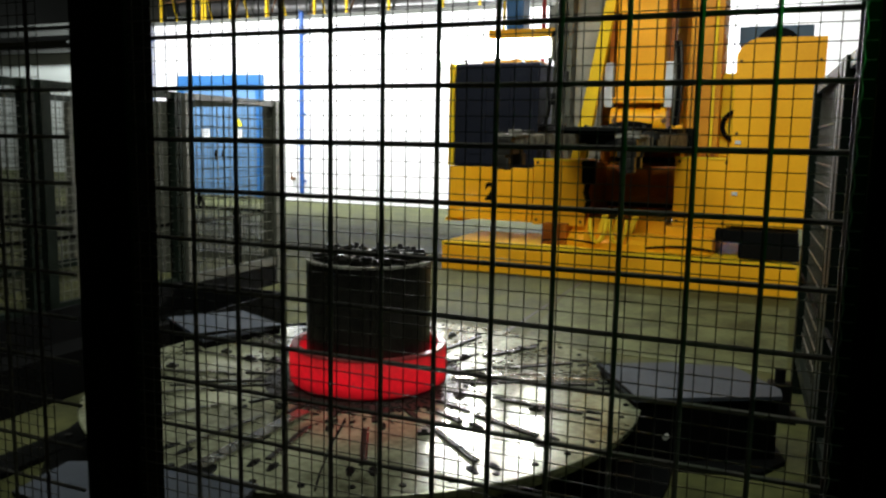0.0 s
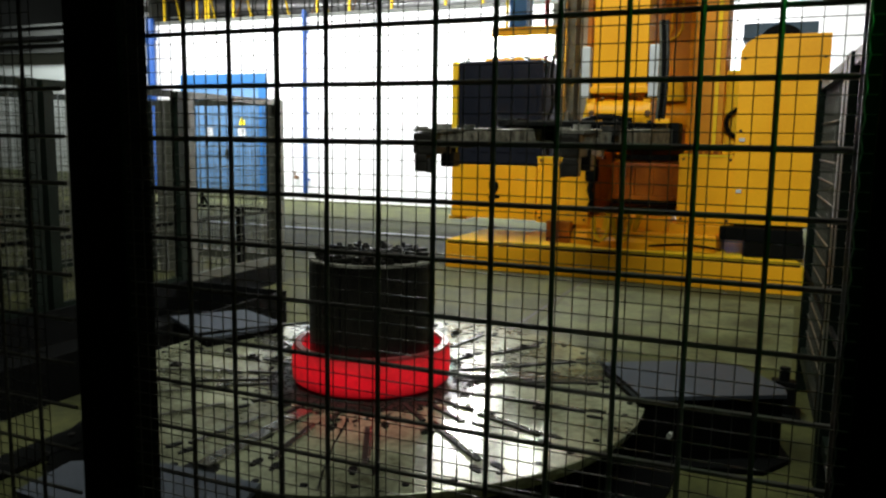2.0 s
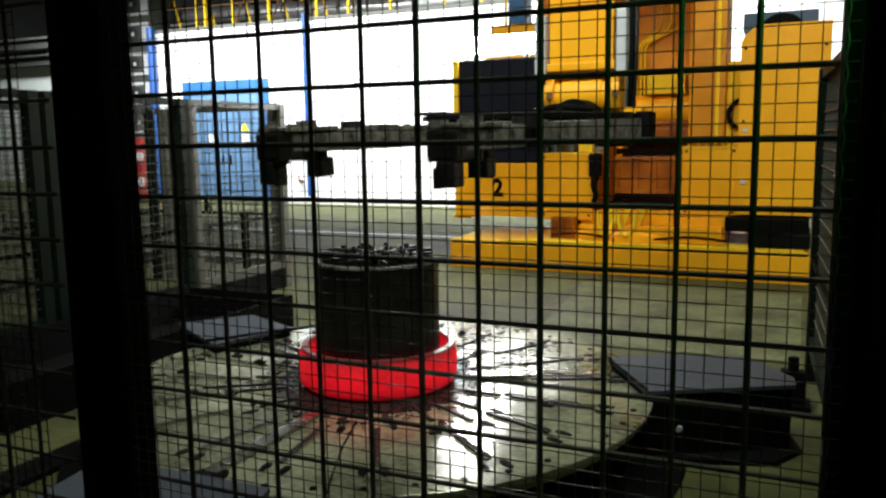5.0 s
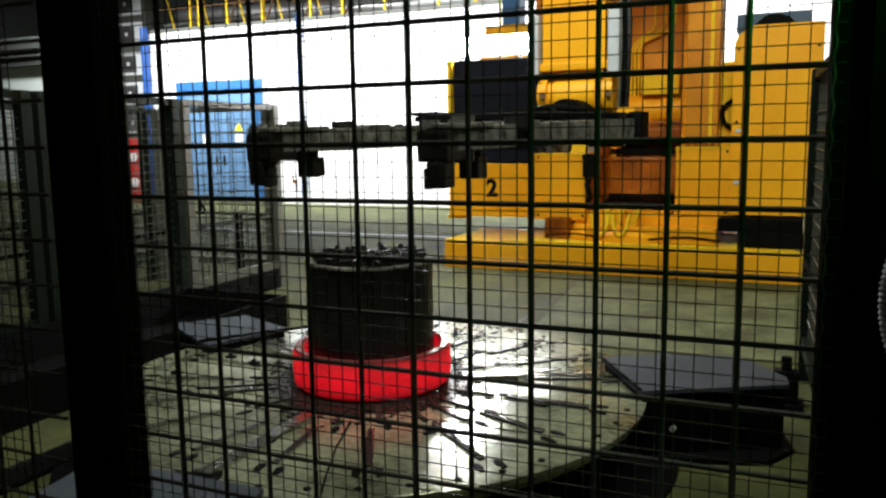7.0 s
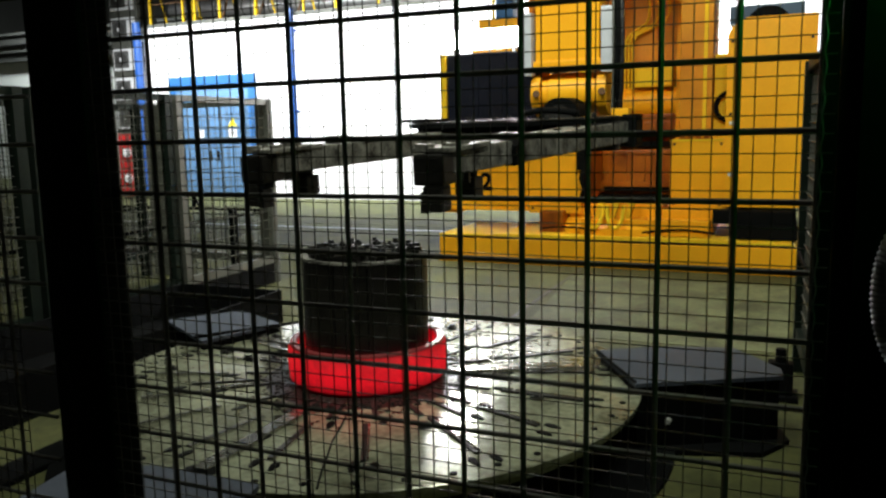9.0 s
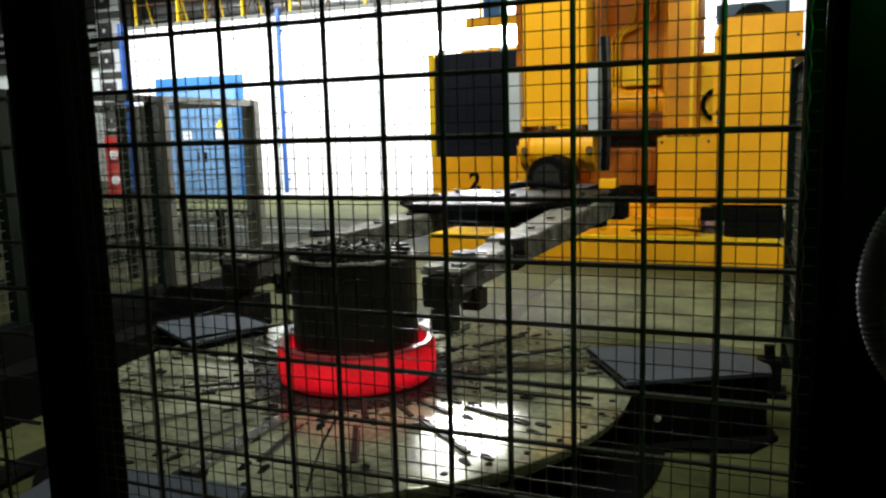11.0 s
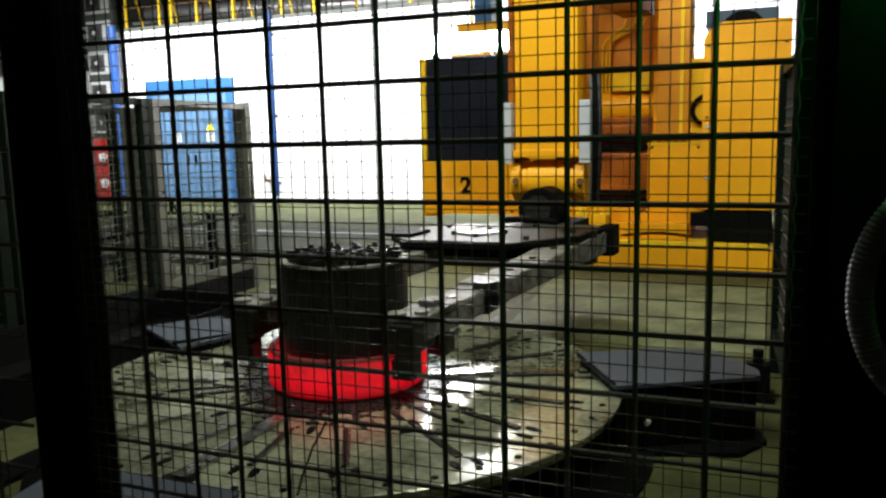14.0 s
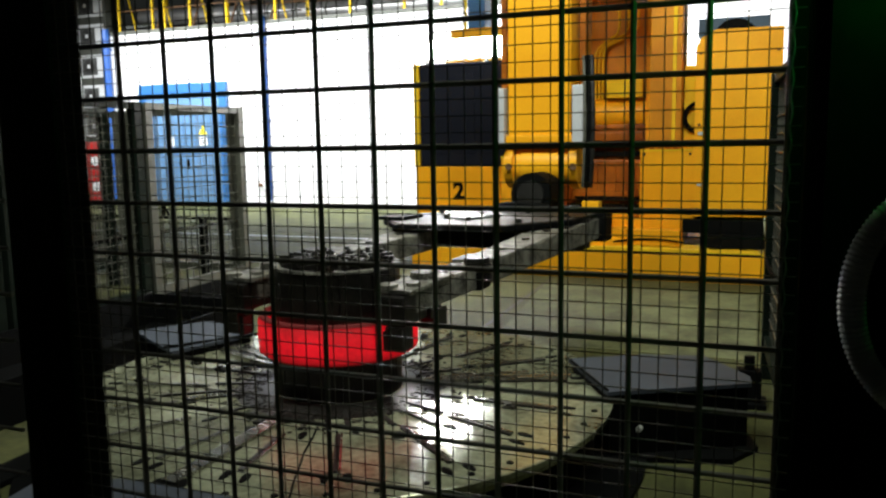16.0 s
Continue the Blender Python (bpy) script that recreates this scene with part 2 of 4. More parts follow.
for k, (y0, y1) in enumerate(((11.95, 12.02), (12.5, 12.53), (13.6, 13.63))):
    tagged(part("floor_line", add_prism(bmesh.new(), [(-30, y0), (-4.3, y0), (-4.3, y1), (-30, y1)], 0.0, 0.004), STRIP_WHITE if k == 0 else PALE_CONCRETE), "worn pale line painted on the floor", "floor line", kind="structure")
tagged(part("floor_joint", add_prism(bmesh.new(), [(-2.12, 5.2), (-2.09, 5.2), (-2.09, 9.2), (-2.12, 9.2)], 0.0, 0.003), SLOT_STEEL), "dark joint in the concrete floor", "floor joint", kind="structure")
wall = tagged(part("wall_north", box(-16.45, 14.0, 17.45, 17.75, 0.12, 4.6), WALL_WHITE), "white panelled partition wall, brightly lit", "wall", kind="structure")
tagged(part("wall_plinth", box(-16.45, 14.0, 17.43, 17.77, 0.0, 0.12), WALL_WHITE), "white plinth of the partition wall", "wall", kind="structure")
tagged(part("wall_cap", box(-16.45, 14.0, 17.41, 17.79, 4.6, 4.68), FRAME_GREY), "grey capping along the top of the partition wall", "trim", kind="structure")
tagged(part("wall_east", box(14.0, 14.3, -8, 34, 0, 9.5), WALL_DARK), "dark clad side wall of the hall", "wall", kind="structure")
tagged(part("wall_west", box(-36.3, -36, -8, 34, 0, 9.5), WALL_DARK), "dark clad side wall of the hall", "wall", kind="structure")
tagged(part("wall_far", box(-36, 14.0, 33.7, 34, 0, 9.5), WALL_DARK), "dark clad end wall of the hall", "wall", kind="structure")
tagged(part("wall_south", box(-36, 14.0, -8.3, -8, 0, 9.5), WALL_DARK), "dark clad end wall of the hall", "wall", kind="structure")
tagged(part("ceiling", box(-36.3, 14.3, -8.3, 34, 9.5, 9.8), WALL_DARK), "dark steel roof of the hall", "ceiling", kind="structure")

# ---- far wall: door, pipes, posts ----
door = thing("double_door", pose(-14.02, 17.42, 0.06), "closed light blue steel double door with bright blue frame", "door")
bm = bmesh.new()
add_box(bm, -1.40, -1.18, -0.06, 0.02, 0, 3.18)
add_box(bm, 1.18, 1.40, -0.06, 0.02, 0, 3.18)
add_box(bm, -1.18, 1.18, -0.06, 0.02, 2.92, 3.18)
part("door_frame", bm, BLUE, door, "bright blue steel door frame")
for x0, x1 in ((-1.175, -0.004), (0.004, 1.175)):
    leaf = part("door_leaf", box(x0, x1, -0.045, 0.01, 0.01, 2.915, 0.006), DOOR_BLUE, door)
    hx = -0.12 if x0 < -0.5 else 0.12
    bm = box(hx - 0.03, hx + 0.03, -0.07, -0.045, 0.95, 1.2)
    add_box(bm, hx - 0.012, hx + 0.012, -0.12, -0.07, 1.05, 1.15)
    part("handle", bm, BLACK, leaf, "black door handle")
    lx = -0.45 if x0 < -0.5 else 0.62
    bm = box(lx - 0.13, lx + 0.13, -0.050, -0.045, 1.55, 1.78)
    part("sign", bm, LABEL, leaf, "white sign plate")
    for k in range(3):
        part("sign_bar", box(lx - 0.09, lx + 0.09, -0.053, -0.050, 1.6 + k * 0.055, 1.62 + k * 0.055), BLACK, leaf)
bm = bmesh.new()
add_front(bm, [(0.50, 1.84), (0.76, 1.84), (0.63, 2.06)], -0.055, -0.045)
part("warning_triangle", bm, WARN, door, "yellow triangular warning sign")
part("warning_mark", box(0.618, 0.642, -0.058, -0.055, 1.88, 1.98), BLACK, door)

for name, x, w, label in (("blue_pipe", -11.38, 0.058, "blue painted vertical service pipe on the white wall"), ("corner_post", -16.36, 0.11, "blue painted corner post of the white wall")):
    p = thing(name, pose(x, 17.3, 0), label, "pipe" if "pipe" in name else "post")
    smooth(part("shaft", cyl((0, 0, 0.2), (0, 0, 4.75), w, seg=16), PIPE_BLUE, p))
    for z in (0.5, 2.2, 4.2):
        part("bracket", box(-w * 0.7, w * 0.7, 0.0, 0.15, z, z + 0.05), PIPE_BLUE, p)
tap = thing("wall_valve", pose(-11.7, 17.38, 0.58), "small steel valve on the white wall", "valve")
part("body", cyl((0, 0.06, 0), (0, -0.06, 0), 0.045, seg=12), BROWN, tap)
part("lever", box(-0.015, 0.015, -0.09, -0.06, -0.02, 0.16, 0.004), BROWN, tap)

# gallery above the wall
gal = thing("gallery", pose(0, 0, 0), "steel gallery with yellow guard rails above the white wall", "gallery")
part("deck", box(-16.7, 13.5, 17.8, 20.0, 4.55, 4.7), FRAME_GREY, gal)
for i in range(25):
    x = -16.5 + i * 1.2 + (0.25 if i % 3 == 1 else 0.0)
    part("rail_post", box(x - 0.03, x + 0.03, 18.0, 18.05, 4.7, 5.9), LIGHT_YELLOW, gal)
for z in (5.3, 5.87):
    part("rail", box(-16.6, 13.4, 18.01, 18.04, z, z + 0.03), BROWN, gal)
shelf = thing("pallet_rack", pose(0, 0, 0), "rust-brown steel storage rack on the gallery", "rack")
for i in range(9):
    x = -16.3 + i * 1.1
    part("upright", box(x - 0.05, x + 0.05, 19.7, 19.8, 4.7, 7.5), LIGHT_YELLOW if i % 3 == 0 else BROWN, shelf)
for z in (5.0, 5.45, 5.95, 6.6):
    part("beam", box(-16.4, -7.4, 19.66, 19.7, z, z + 0.09), BROWN, shelf)
for i in range(12):
    x = -16.0 + i * 0.72
    part("crate", box(x, x + 0.5, 19.75, 20.0, 5.54, 5.54 + 0.2 + 0.12 * (i % 3), 0.01), WALL_DARK, shelf)
for i in range(10):
    x = -16.4 + i * 0.62
    part("brace", cyl((x, 18.6, 4.72), (x + (0.5 if i % 2 else -0.3), 18.6, 5.9), 0.028, seg=6), BROWN if i % 2 else LIGHT_YELLOW, gal)
for x in (-16.45, -15.3, -14.9, -12.9):
    part("rail_stile", box(x - 0.025, x + 0.025, 17.95, 18.0, 4.7, 6.4), LIGHT_YELLOW, gal)
duct = thing("air_duct", pose(0, 0, 0), "galvanised round air duct running over the gallery", "duct")
smooth(part("tube", cyl((-16.8, 19.3, 5.35), (-9.5, 19.3, 5.1), 0.22, seg=20), DUCT, duct))
smooth(part("tube", cyl((-9.5, 19.3, 5.1), (-2.0, 18.6, 4.95), 0.28, seg=20), DUCT, duct))
for i in range(8):
    x = -16.0 + i * 0.9
    part("band", cyl((x, 19.3, 5.33 - i * 0.03), (x + 0.05, 19.3, 5.33 - i * 0.03), 0.235, seg=20), FRAME_GREY, duct)
for i in range(5):
    x = -30 + i * 9.0
    tr = thing("roof_truss", pose(x, 0, 0), "dark steel roof truss", "truss", "roof trusses")
    part("top_chord", box(-0.1, 0.1, 10, 33.7, 9.3, 9.5), WALL_DARK, tr)
    part("bottom_chord", box(-0.1, 0.1, 10, 33.7, 8.4, 8.55), WALL_DARK, tr)
    for k in range(12):
        part("web", cyl((0, 10.5 + 1.9 * k, 8.5), (0, 11.4 + 1.9 * k, 9.35), 0.04, seg=6), WALL_DARK, tr)

# things beyond the wall's end
rack = thing("control_rack", pose(-17.75, 18.3, 0), "grey equipment rack with black fans", "rack")
part("frame", box(-0.55, 0.5, 0.0, 0.8, 0, 6.5, 0.02), FRAME_GREY, rack)
for k in range(5):
    z = 1.9 + k * 0.85
    bx = part("unit", box(-0.45, 0.42, -0.06, 0.0, z, z + 0.65, 0.02), LABEL, rack, "pale unit with a dark opening")
    part("opening", box(-0.40, 0.14, -0.08, -0.06, z + 0.08, z + 0.56, 0.01), FAN_GREY, bx)
    smooth(part("fan", add_lathe(bmesh.new(), [(0.05, -0.01), (0.20, -0.004), (0.20, 0.004), (0.05, 0.01)], 24), WALL_DARK, bx)).matrix_local = pose(-0.13, -0.088, z + 0.32, 90, 0, 0)
    part("badge", box(-0.18, -0.08, -0.112, -0.100, z + 0.27, z + 0.37, 0.004), LABEL, bx)
red = thing("red_cabinet", pose(-16.62, 16.85, 0), "red hose cabinet with round white marks", "cabinet")
part("body", box(-0.25, 0.25, 0, 0.4, 0.05, 1.75, 0.02), RED, red)
for z in (0.55, 1.25):
    part("mark", cyl((0.05, 0, z), (0.05, -0.03, z), 0.13, seg=20), LABEL, red)
w2 = tagged(part("wall_side_hall", box(-36, -19.5, 25.0, 25.3, 0, 5.2), WALL_WHITE), "white wall of the side hall", "wall", kind="structure")
for k, z in enumerate((5.3, 6.0)):
    gb = thing("crane_beam", pose(0, 0, 0), "dark crane runway beam", "beam", "crane beams")
    part("flange", box(-36, -18.5, 24.4, 24.8, z, z + 0.1), WALL_DARK, gb)
    part("web", box(-36, -18.5, 24.57, 24.63, z - 0.35, z), WALL_DARK, gb)

# ---- fences ----
def mesh_panel(owner, length, z0, z1, pitch_x, pitch_z, r, mat, off=0.0, offz=0.0, y=0.0, seg=6):
    """Welded wires over the x, z plane of owner, each its own piece on a shared mesh."""
    v = part("wire", cyl((0, 0, z0), (0, 0, z1), r, seg=seg), mat, owner)
    v.matrix_local = pose(off, y, 0)
    x = off + pitch_x
    while x < length:
        shared("wire", v, owner, pose(x, y, 0))
        x += pitch_x
    h = part("wire", cyl((0, 0, 0), (length, 0, 0), r, seg=seg), mat, owner)
    z = z0 + ((offz - z0) % pitch_z)
    h.matrix_local = pose(0, y + 1.6 * r, z)
    z += pitch_z
    while z < z1:
        shared("wire", h, owner, pose(0, y + 1.6 * r, z))
        z += pitch_z


def fine_mesh(owner, length, z0, z1, px, pz, r, y, off, offz, mat):
    verts, faces = [], []

    def bar(a, b, u, w):
        k = len(verts)
        for p in (a, b):
            for su, sw in ((-1, -1), (1, -1), (1, 1), (-1, 1)):
                verts.append(tuple(p[i] + su * u[i] + sw * w[i] for i in range(3)))
        for i in range(4):
            faces.append((k + i, k + (i + 1) % 4, k + 4 + (i + 1) % 4, k + 4 + i))

    x = off
    while x < length:
        bar((x, y, z0), (x, y, z1), (r, 0, 0), (0, r, 0))
        x += px
    z = z0 + ((offz - z0) % pz)
    while z < z1:
        bar((0, y - 1.5 * r, z), (length, y - 1.5 * r, z), (0, 0, r), (0, r, 0))
        z += pz
    me = bpy.data.meshes.new("fine_mesh")
    me.from_pydata(verts, [], faces)
    me.materials.append(mat)
    o = new("fine_mesh", me)
    o.parent = owner
    return tagged(o, "fine woven steel mesh", kind="stuff")


FY = 0.593           # plane of the fence before the camera
# panel seen through
near = thing("guard_fence_panel", pose(-0.56, FY, 0), "dark welded wire guard fence panel with fine mesh", "fence", "guard fence panels")
mesh_panel(near, 0.605, 0.10, 2.25, 0.05, 0.0471, 0.0022, WIRE_GREY, off=0.0489 - 0.05 + 0.0, offz=1.6917)
fine_mesh(near, 0.606, 0.10, 2.25, 0.0125, 0.0118, 0.00037, -0.03, -0.337 + 0.56 - 0.0125 * 17, 1.631, FINE_WIRE)
part("frame_bar", box(0.599, 0.6085, -0.012, 0.0, 0.06, 2.3), POST_GREEN, near)
part("frame_bar", box(-0.004, 0.600, -0.02, 0.006, 2.25, 2.28), POST_GREEN, near)
part("frame_bar", box(-0.004, 0.600, -0.02, 0.006, 0.07, 0.10), POST_GREEN, near)
part("twisted_wire", tube([(0.600 + 0.0007 * math.cos(k * 1.26), -0.018 + 0.0007 * math.sin(k * 1.26), 0.3 + 0.0040 * k) for k in range(480)], 0.0007, 5), WIRE_GREY, near, "twisted grey tie wire along the frame")
# panel beside the post
side = thing("guard_fence_panel", pose(-2.05, FY, 0), "dark welded wire guard fence panel beside the post", "fence", "guard fence panels")
mesh_panel(side, 1.38, 0.10, 2.25, 0.05, 0.0471, 0.0022, WIRE_GREY, off=0.03, offz=1.6917)
fine_mesh(side, 1.38, 0.10, 2.25, 0.0125, 0.0118, 0.00037, -0.03, 0.005, 1.631, FINE_WIRE)
part("frame_bar", box(0, 1.38, -0.02, 0.006, 2.25, 2.28), POST_GREEN, side)
part("frame_bar", box(0, 1.38, -0.02, 0.006, 0.07, 0.10), POST_GREEN, side)

post = thing("fence_post", pose(-0.605, FY, 0), "dark green steel fence post", "post", "fence posts")
part("shaft", box(-0.048, 0.0, -0.008, 0.05, 0, 2.45, 0.004), POST_GREEN, post)
part("angle_bar", box(0.002, 0.050, -0.035, 0.0, 0.012, 2.4, 0.003), POST_GREEN, post)
part("foot_plate", box(-0.1, 0.1, -0.08, 0.08, 0, 0.012), POST_GREEN, post)
for z in (0.35, 1.2, 1.75, 2.1):
    part("bolt", cyl((0.025, -0.035, z), (0.025, -0.043, z), 0.009, seg=6), SLOT_STEEL, post)
corner = thing("corner_post", pose(0.049, FY, 0), "wide dark green corner post of the fence", "post", "fence posts")
part("shaft", box(0.0, 0.16, -0.012, 0.0, 0, 2.45, 0.003), POST_GREEN, corner)
part("back_web", box(0.10, 0.16, 0.0, 0.08, 0, 2.45, 0.003), POST_GREEN, corner)
part("foot_plate", box(-0.02, 0.2, -0.08, 0.1, 0, 0.012), POST_GREEN, corner)
part("edge_strip", box(0.012, 0.02, -0.016, -0.012, 0.1, 2.4), POST_GREEN, corner)
part("signal_lamp", cyl((0.090, -0.045, 1.735), (0.090, -0.045, 1.765), 0.010, seg=16), GREEN_GLOW, corner, "glowing green signal lamp")
part("lamp_bracket", box(0.079, 0.101, -0.055, -0.012, 1.765, 1.772), POST_GREEN, corner)

# corrugated hose hung on the corner post
hose = thing("corrugated_hose", pose(0.0, 0.5, 0), "grey corrugated cable hose looped on the corner post", "hose")
arc = [radians(80 + 200 * i / 150) for i in range(151)]
bm = tube([(0.121 + 0.050 * math.cos(a), 0.0, 1.512 + 0.064 * math.sin(a)) for a in arc], 0.0076, 14, 0.0011)
part("tube", bm, HOSE, hose)
part("clip", box(0.10, 0.13, -0.004, 0.081, 1.570, 1.580), SLOT_STEEL, hose)
part("clip", box(0.10, 0.13, -0.004, 0.081, 1.444, 1.454), SLOT_STEEL, hose)


def far_panel(m, length, label, group="side fence panels", paint=None, wires=None, pitch=0.075, gauge=0.0035):
    """A framed fence panel along its own x, 2 m high."""
    paint, wires = paint or FRAME_GREY, wires or WIRE_GREY
    p = thing("side_fence_panel", m, label, "fence", group)
    for x in (0.0, length - 0.09):
        part("frame_post", box(x, x + 0.09, -0.045, 0.045, 0.0, 2.0, 0.004), paint, p)
    part("top_rail", box(0.09, length - 0.09, -0.03, 0.03, 1.94, 2.0), paint, p)
    part("bottom_rail", box(0.09, length - 0.09, -0.035, 0.035, 0.22, 0.30), paint, p)
    part("mid_rail", box(0.09, length - 0.09, 0.03, 0.045, 0.78, 0.81), BLACK, p)
    v = part("wire", cyl((0, 0, 0.30), (0, 0, 1.94), gauge, seg=5), wires, p)
    n = int((length - 0.18) / pitch)
    v.matrix_local = pose(0.09 + pitch, 0, 0)
    for i in range(2, n + 1):
        shared("wire", v, p, pose(0.09 + pitch * i, 0, 0))
    h = part("wire", cyl((0.09, 0, 0), (length - 0.09, 0, 0), gauge, seg=5), wires, p)
    h.matrix_local = pose(0, 0.005, 0.30 + pitch)
    for i in range(1, int(1.62 / pitch) - 1):
        shared("wire", h, p, pose(0, 0.005, 0.30 + pitch + pitch * i))
    return p


# Nearer panels get a darker paint in place of the weaker light on them.
for y0, y1 in ((5.85, 7.35), (4.3, 5.8), (2.75, 4.25), (1.2, 2.7)):
    q = far_panel(pose(-5.15, y0, 0, 0, 0, 90), y1 - y0, "grey framed wire mesh safety fence panel", "side fence panels", None if y0 > 5 else POST_GREEN, None, 0.1 if y0 > 5 else 0.075, 0.0048 if y0 > 5 else 0.0035)
    if y0 < 5:
        fine_mesh(q, y1 - y0, 0.3, 1.94, 0.0375, 0.0375, 0.0006, 0.01, 0.1, 0.3, POST_GREEN)
for x0 in (-6.7, -8.25):
    far_panel(pose(x0, 7.32, 0), 1.5, "grey framed wire mesh safety fence panel", "cross fence panels")
for y0 in (2.6, 4.2, 5.75):
    q = far_panel(pose(-6.9, y0, 0, 0, 0, 90), 1.5, "grey framed wire mesh safety fence panel of the outer row", "outer fence panels", POST_GREEN)
    fine_mesh(q, 1.5, 0.3, 1.94, 0.0375, 0.0375, 0.0008, 0.01, 0.1, 0.3, POST_GREEN)
for y0, y1 in ((4.0, 5.65), (2.3, 3.95), (0.70, 2.25)):
    x0, turn = 0.12 + (5.65 - y0) * 0.045, math.degrees(math.atan(0.045))
    far_panel(pose(x0 + 0.045, y0, 0, 0, 0, 90 + turn), y1 - y0, "dark framed safety fence panel with coarse worn wire mesh", "dark side fence panels", POST_GREEN, DARK_WIRE, 0.11, 0.005)

low = thing("cable_trough", pose(0, 0, 0), "low open black steel trough along the side fence", "cable trough")
part("floor_pan", box(-5.05, -3.95, 2.9, 5.7, 0.0, 0.02), BLACK, low)
for x0, x1, y0, y1 in ((-5.05, -5.02, 2.9, 5.7), (-3.98, -3.95, 2.9, 5.7), (-5.02, -3.98, 2.9, 2.93), (-5.02, -3.98, 5.67, 5.7)):
    part("side_sheet", box(x0, x1, y0, y1, 0.02, 0.28), BLACK, low)
kick = thing("kick_plate", pose(0, 0, 0), "black kick plate below the side fence", "kick plate")
part("plate", box(-5.19, -5.11, 1.3, 7.25, 0.0, 0.215), BLACK, kick)

latch = thing("gate_latch", pose(-5.10, 6.0, 1.02), "black latch handle on the side fence post", "latch")
part("plate", box(-0.005, 0.008, -0.022, 0.022, -0.06, 0.06), BLACK, latch)
part("lever", cyl((0.012, 0.0, 0.03), (0.02, 0.05, -0.06), 0.010, seg=10), BLACK, latch)
strut = thing("fence_strut", pose(-5.22, 6.72, 0), "black strut behind the side fence", "strut")
part("bar", box(-0.03, 0.03, -0.03, 0.03, 0.0, 0.86), BLACK, strut)

# ---- turntable ----
TX, TY, TZ = -2.029, 3.73, 0.30
table = thing("turntable", pose(TX, TY, 0), "worn steel turntable with radial slots", "turntable")
smooth(part("base_drum", add_lathe(bmesh.new(), [(0.05, 0.0), (1.36, 0.0), (1.36, 0.215), (0.05, 0.215)]), BLACK, table, "black drum under the table"))
smooth(part("disc", add_lathe(bmesh.new(), [(0.02, 0.22), (1.40, 0.22), (1.40, 0.268), (1.452, 0.27), (1.455, 0.296), (1.450, 0.30), (0.02, 0.30)], 96), TABLE_STEEL, table))
smooth(part("scale_patch", add_lathe(bmesh.new(), [(0.36, 0.300), (0.50, 0.300), (0.56, 0.301), (0.50, 0.306), (0.36, 0.306)], 72), SCALE_STEEL, table, "dark forge scale fallen round the ring"))
rng = random.Random(4)
slot = part("slot_bar", box(0.0, 1.0, -0.013, 0.013, 0, 0.010, 0.003), SLOT_STEEL, table)
edge = part("slot_edge", box(0.0, 1.0, -0.004, 0.004, 0, 0.012), BAR_STEEL, table)
pin = part("key_hole", add_prism(bmesh.new(), [(0.036 * math.cos(k * math.pi / 6) + (0.016 if k in (11, 0, 1) else 0), 0.019 * math.sin(k * math.pi / 6)) for k in range(12)], 0, 0.004), BLACK, table)
places = []
for k in range(18):
    places.append((20.0 * k - 1 + rng.uniform(-2, 2), rng.uniform(0.77, 0.84), rng.uniform(1.17, 1.25)))
    places.append((20.0 * k + rng.uniform(-3, 3), rng.uniform(0.45, 0.50), rng.uniform(0.69, 0.75)))
    if k % 3 == 1:
        places.append((20.0 * k + 10 + rng.uniform(-2, 2), rng.uniform(0.47, 0.56), rng.uniform(0.72, 0.95)))
for n, (a, r0, r1) in enumerate(places):
    base = pose(0, 0, 0.301, 0, 0, a)
    o = slot if n == 0 else new("slot_bar", slot.data)
    o.parent = table
    o.matrix_local = base @ Matrix.Translation((r0, 0, 0)) @ Matrix.Diagonal((r1 - r0, rng.uniform(0.75, 1.15), 1, 1))
    if r1 > 1.1:
        o = edge if n == 0 else new("slot_edge", edge.data)
        o.parent = table
        o.matrix_local = base @ Matrix.Translation((r0, 0.018, 0)) @ Matrix.Diagonal((r1 - r0, 1, 1, 1))
    for turn in ((-2.0, 2.2) if r1 > 1.1 else (2.4,)):
        o = pin if n == 0 and turn < 0 else new("key_hole", pin.data)
        o.parent = table
        o.matrix_local = pose(0, 0, 0.301, 0, 0, a + turn) @ Matrix.Translation((r1 + 0.045 + rng.uniform(-0.01, 0.02), 0, 0))
bar = None
for a, r0, ln, w in ((24.5, 0.45, 0.82, 1.0), (29.0, 0.5, 0.55, 0.7), (-91.0, 0.62, 0.74, 1.8), (155.0, 0.55, 0.62, 1.0), (161.0, 0.6, 0.5, 0.7), (-142.0, 0.62, 0.2, 0.8)):
    m = pose(0, 0, 0.3025, 0, 0, a) @ Matrix.Translation((r0, 0.0, 0)) @ Matrix.Diagonal((ln, w, 1, 1))
    if bar is None:
        bar = part("bright_bar", box(0, 1, -0.02, 0.02, 0, 0.014, 0.003), BAR_STEEL, table)
    else:
        bar = new("bright_bar", bar.data)
        bar.parent = table
    bar.matrix_local = m
hole = part("bolt_hole", cyl((0, 0, 0), (0, 0, 0.005), 0.015, seg=12), BLACK, table)
hole.matrix_local = pose(1.38, 0, 0.300)
for i in range(1, 45):
    a = radians(8 * i)
    shared("bolt_hole", hole, table, pose(1.38 * math.cos(a), 1.38 * math.sin(a), 0.300))
dog = part("clamp_block", add_box(box(-0.03, 0.03, -0.018, 0.018, 0, 0.016, 0.003), -0.012, 0.012, -0.012, 0.012, 0.016, 0.026), SLOT_STEEL, table)
dog.matrix_local = pose(0.62, -0.62, 0.3, 0, 0, 30)
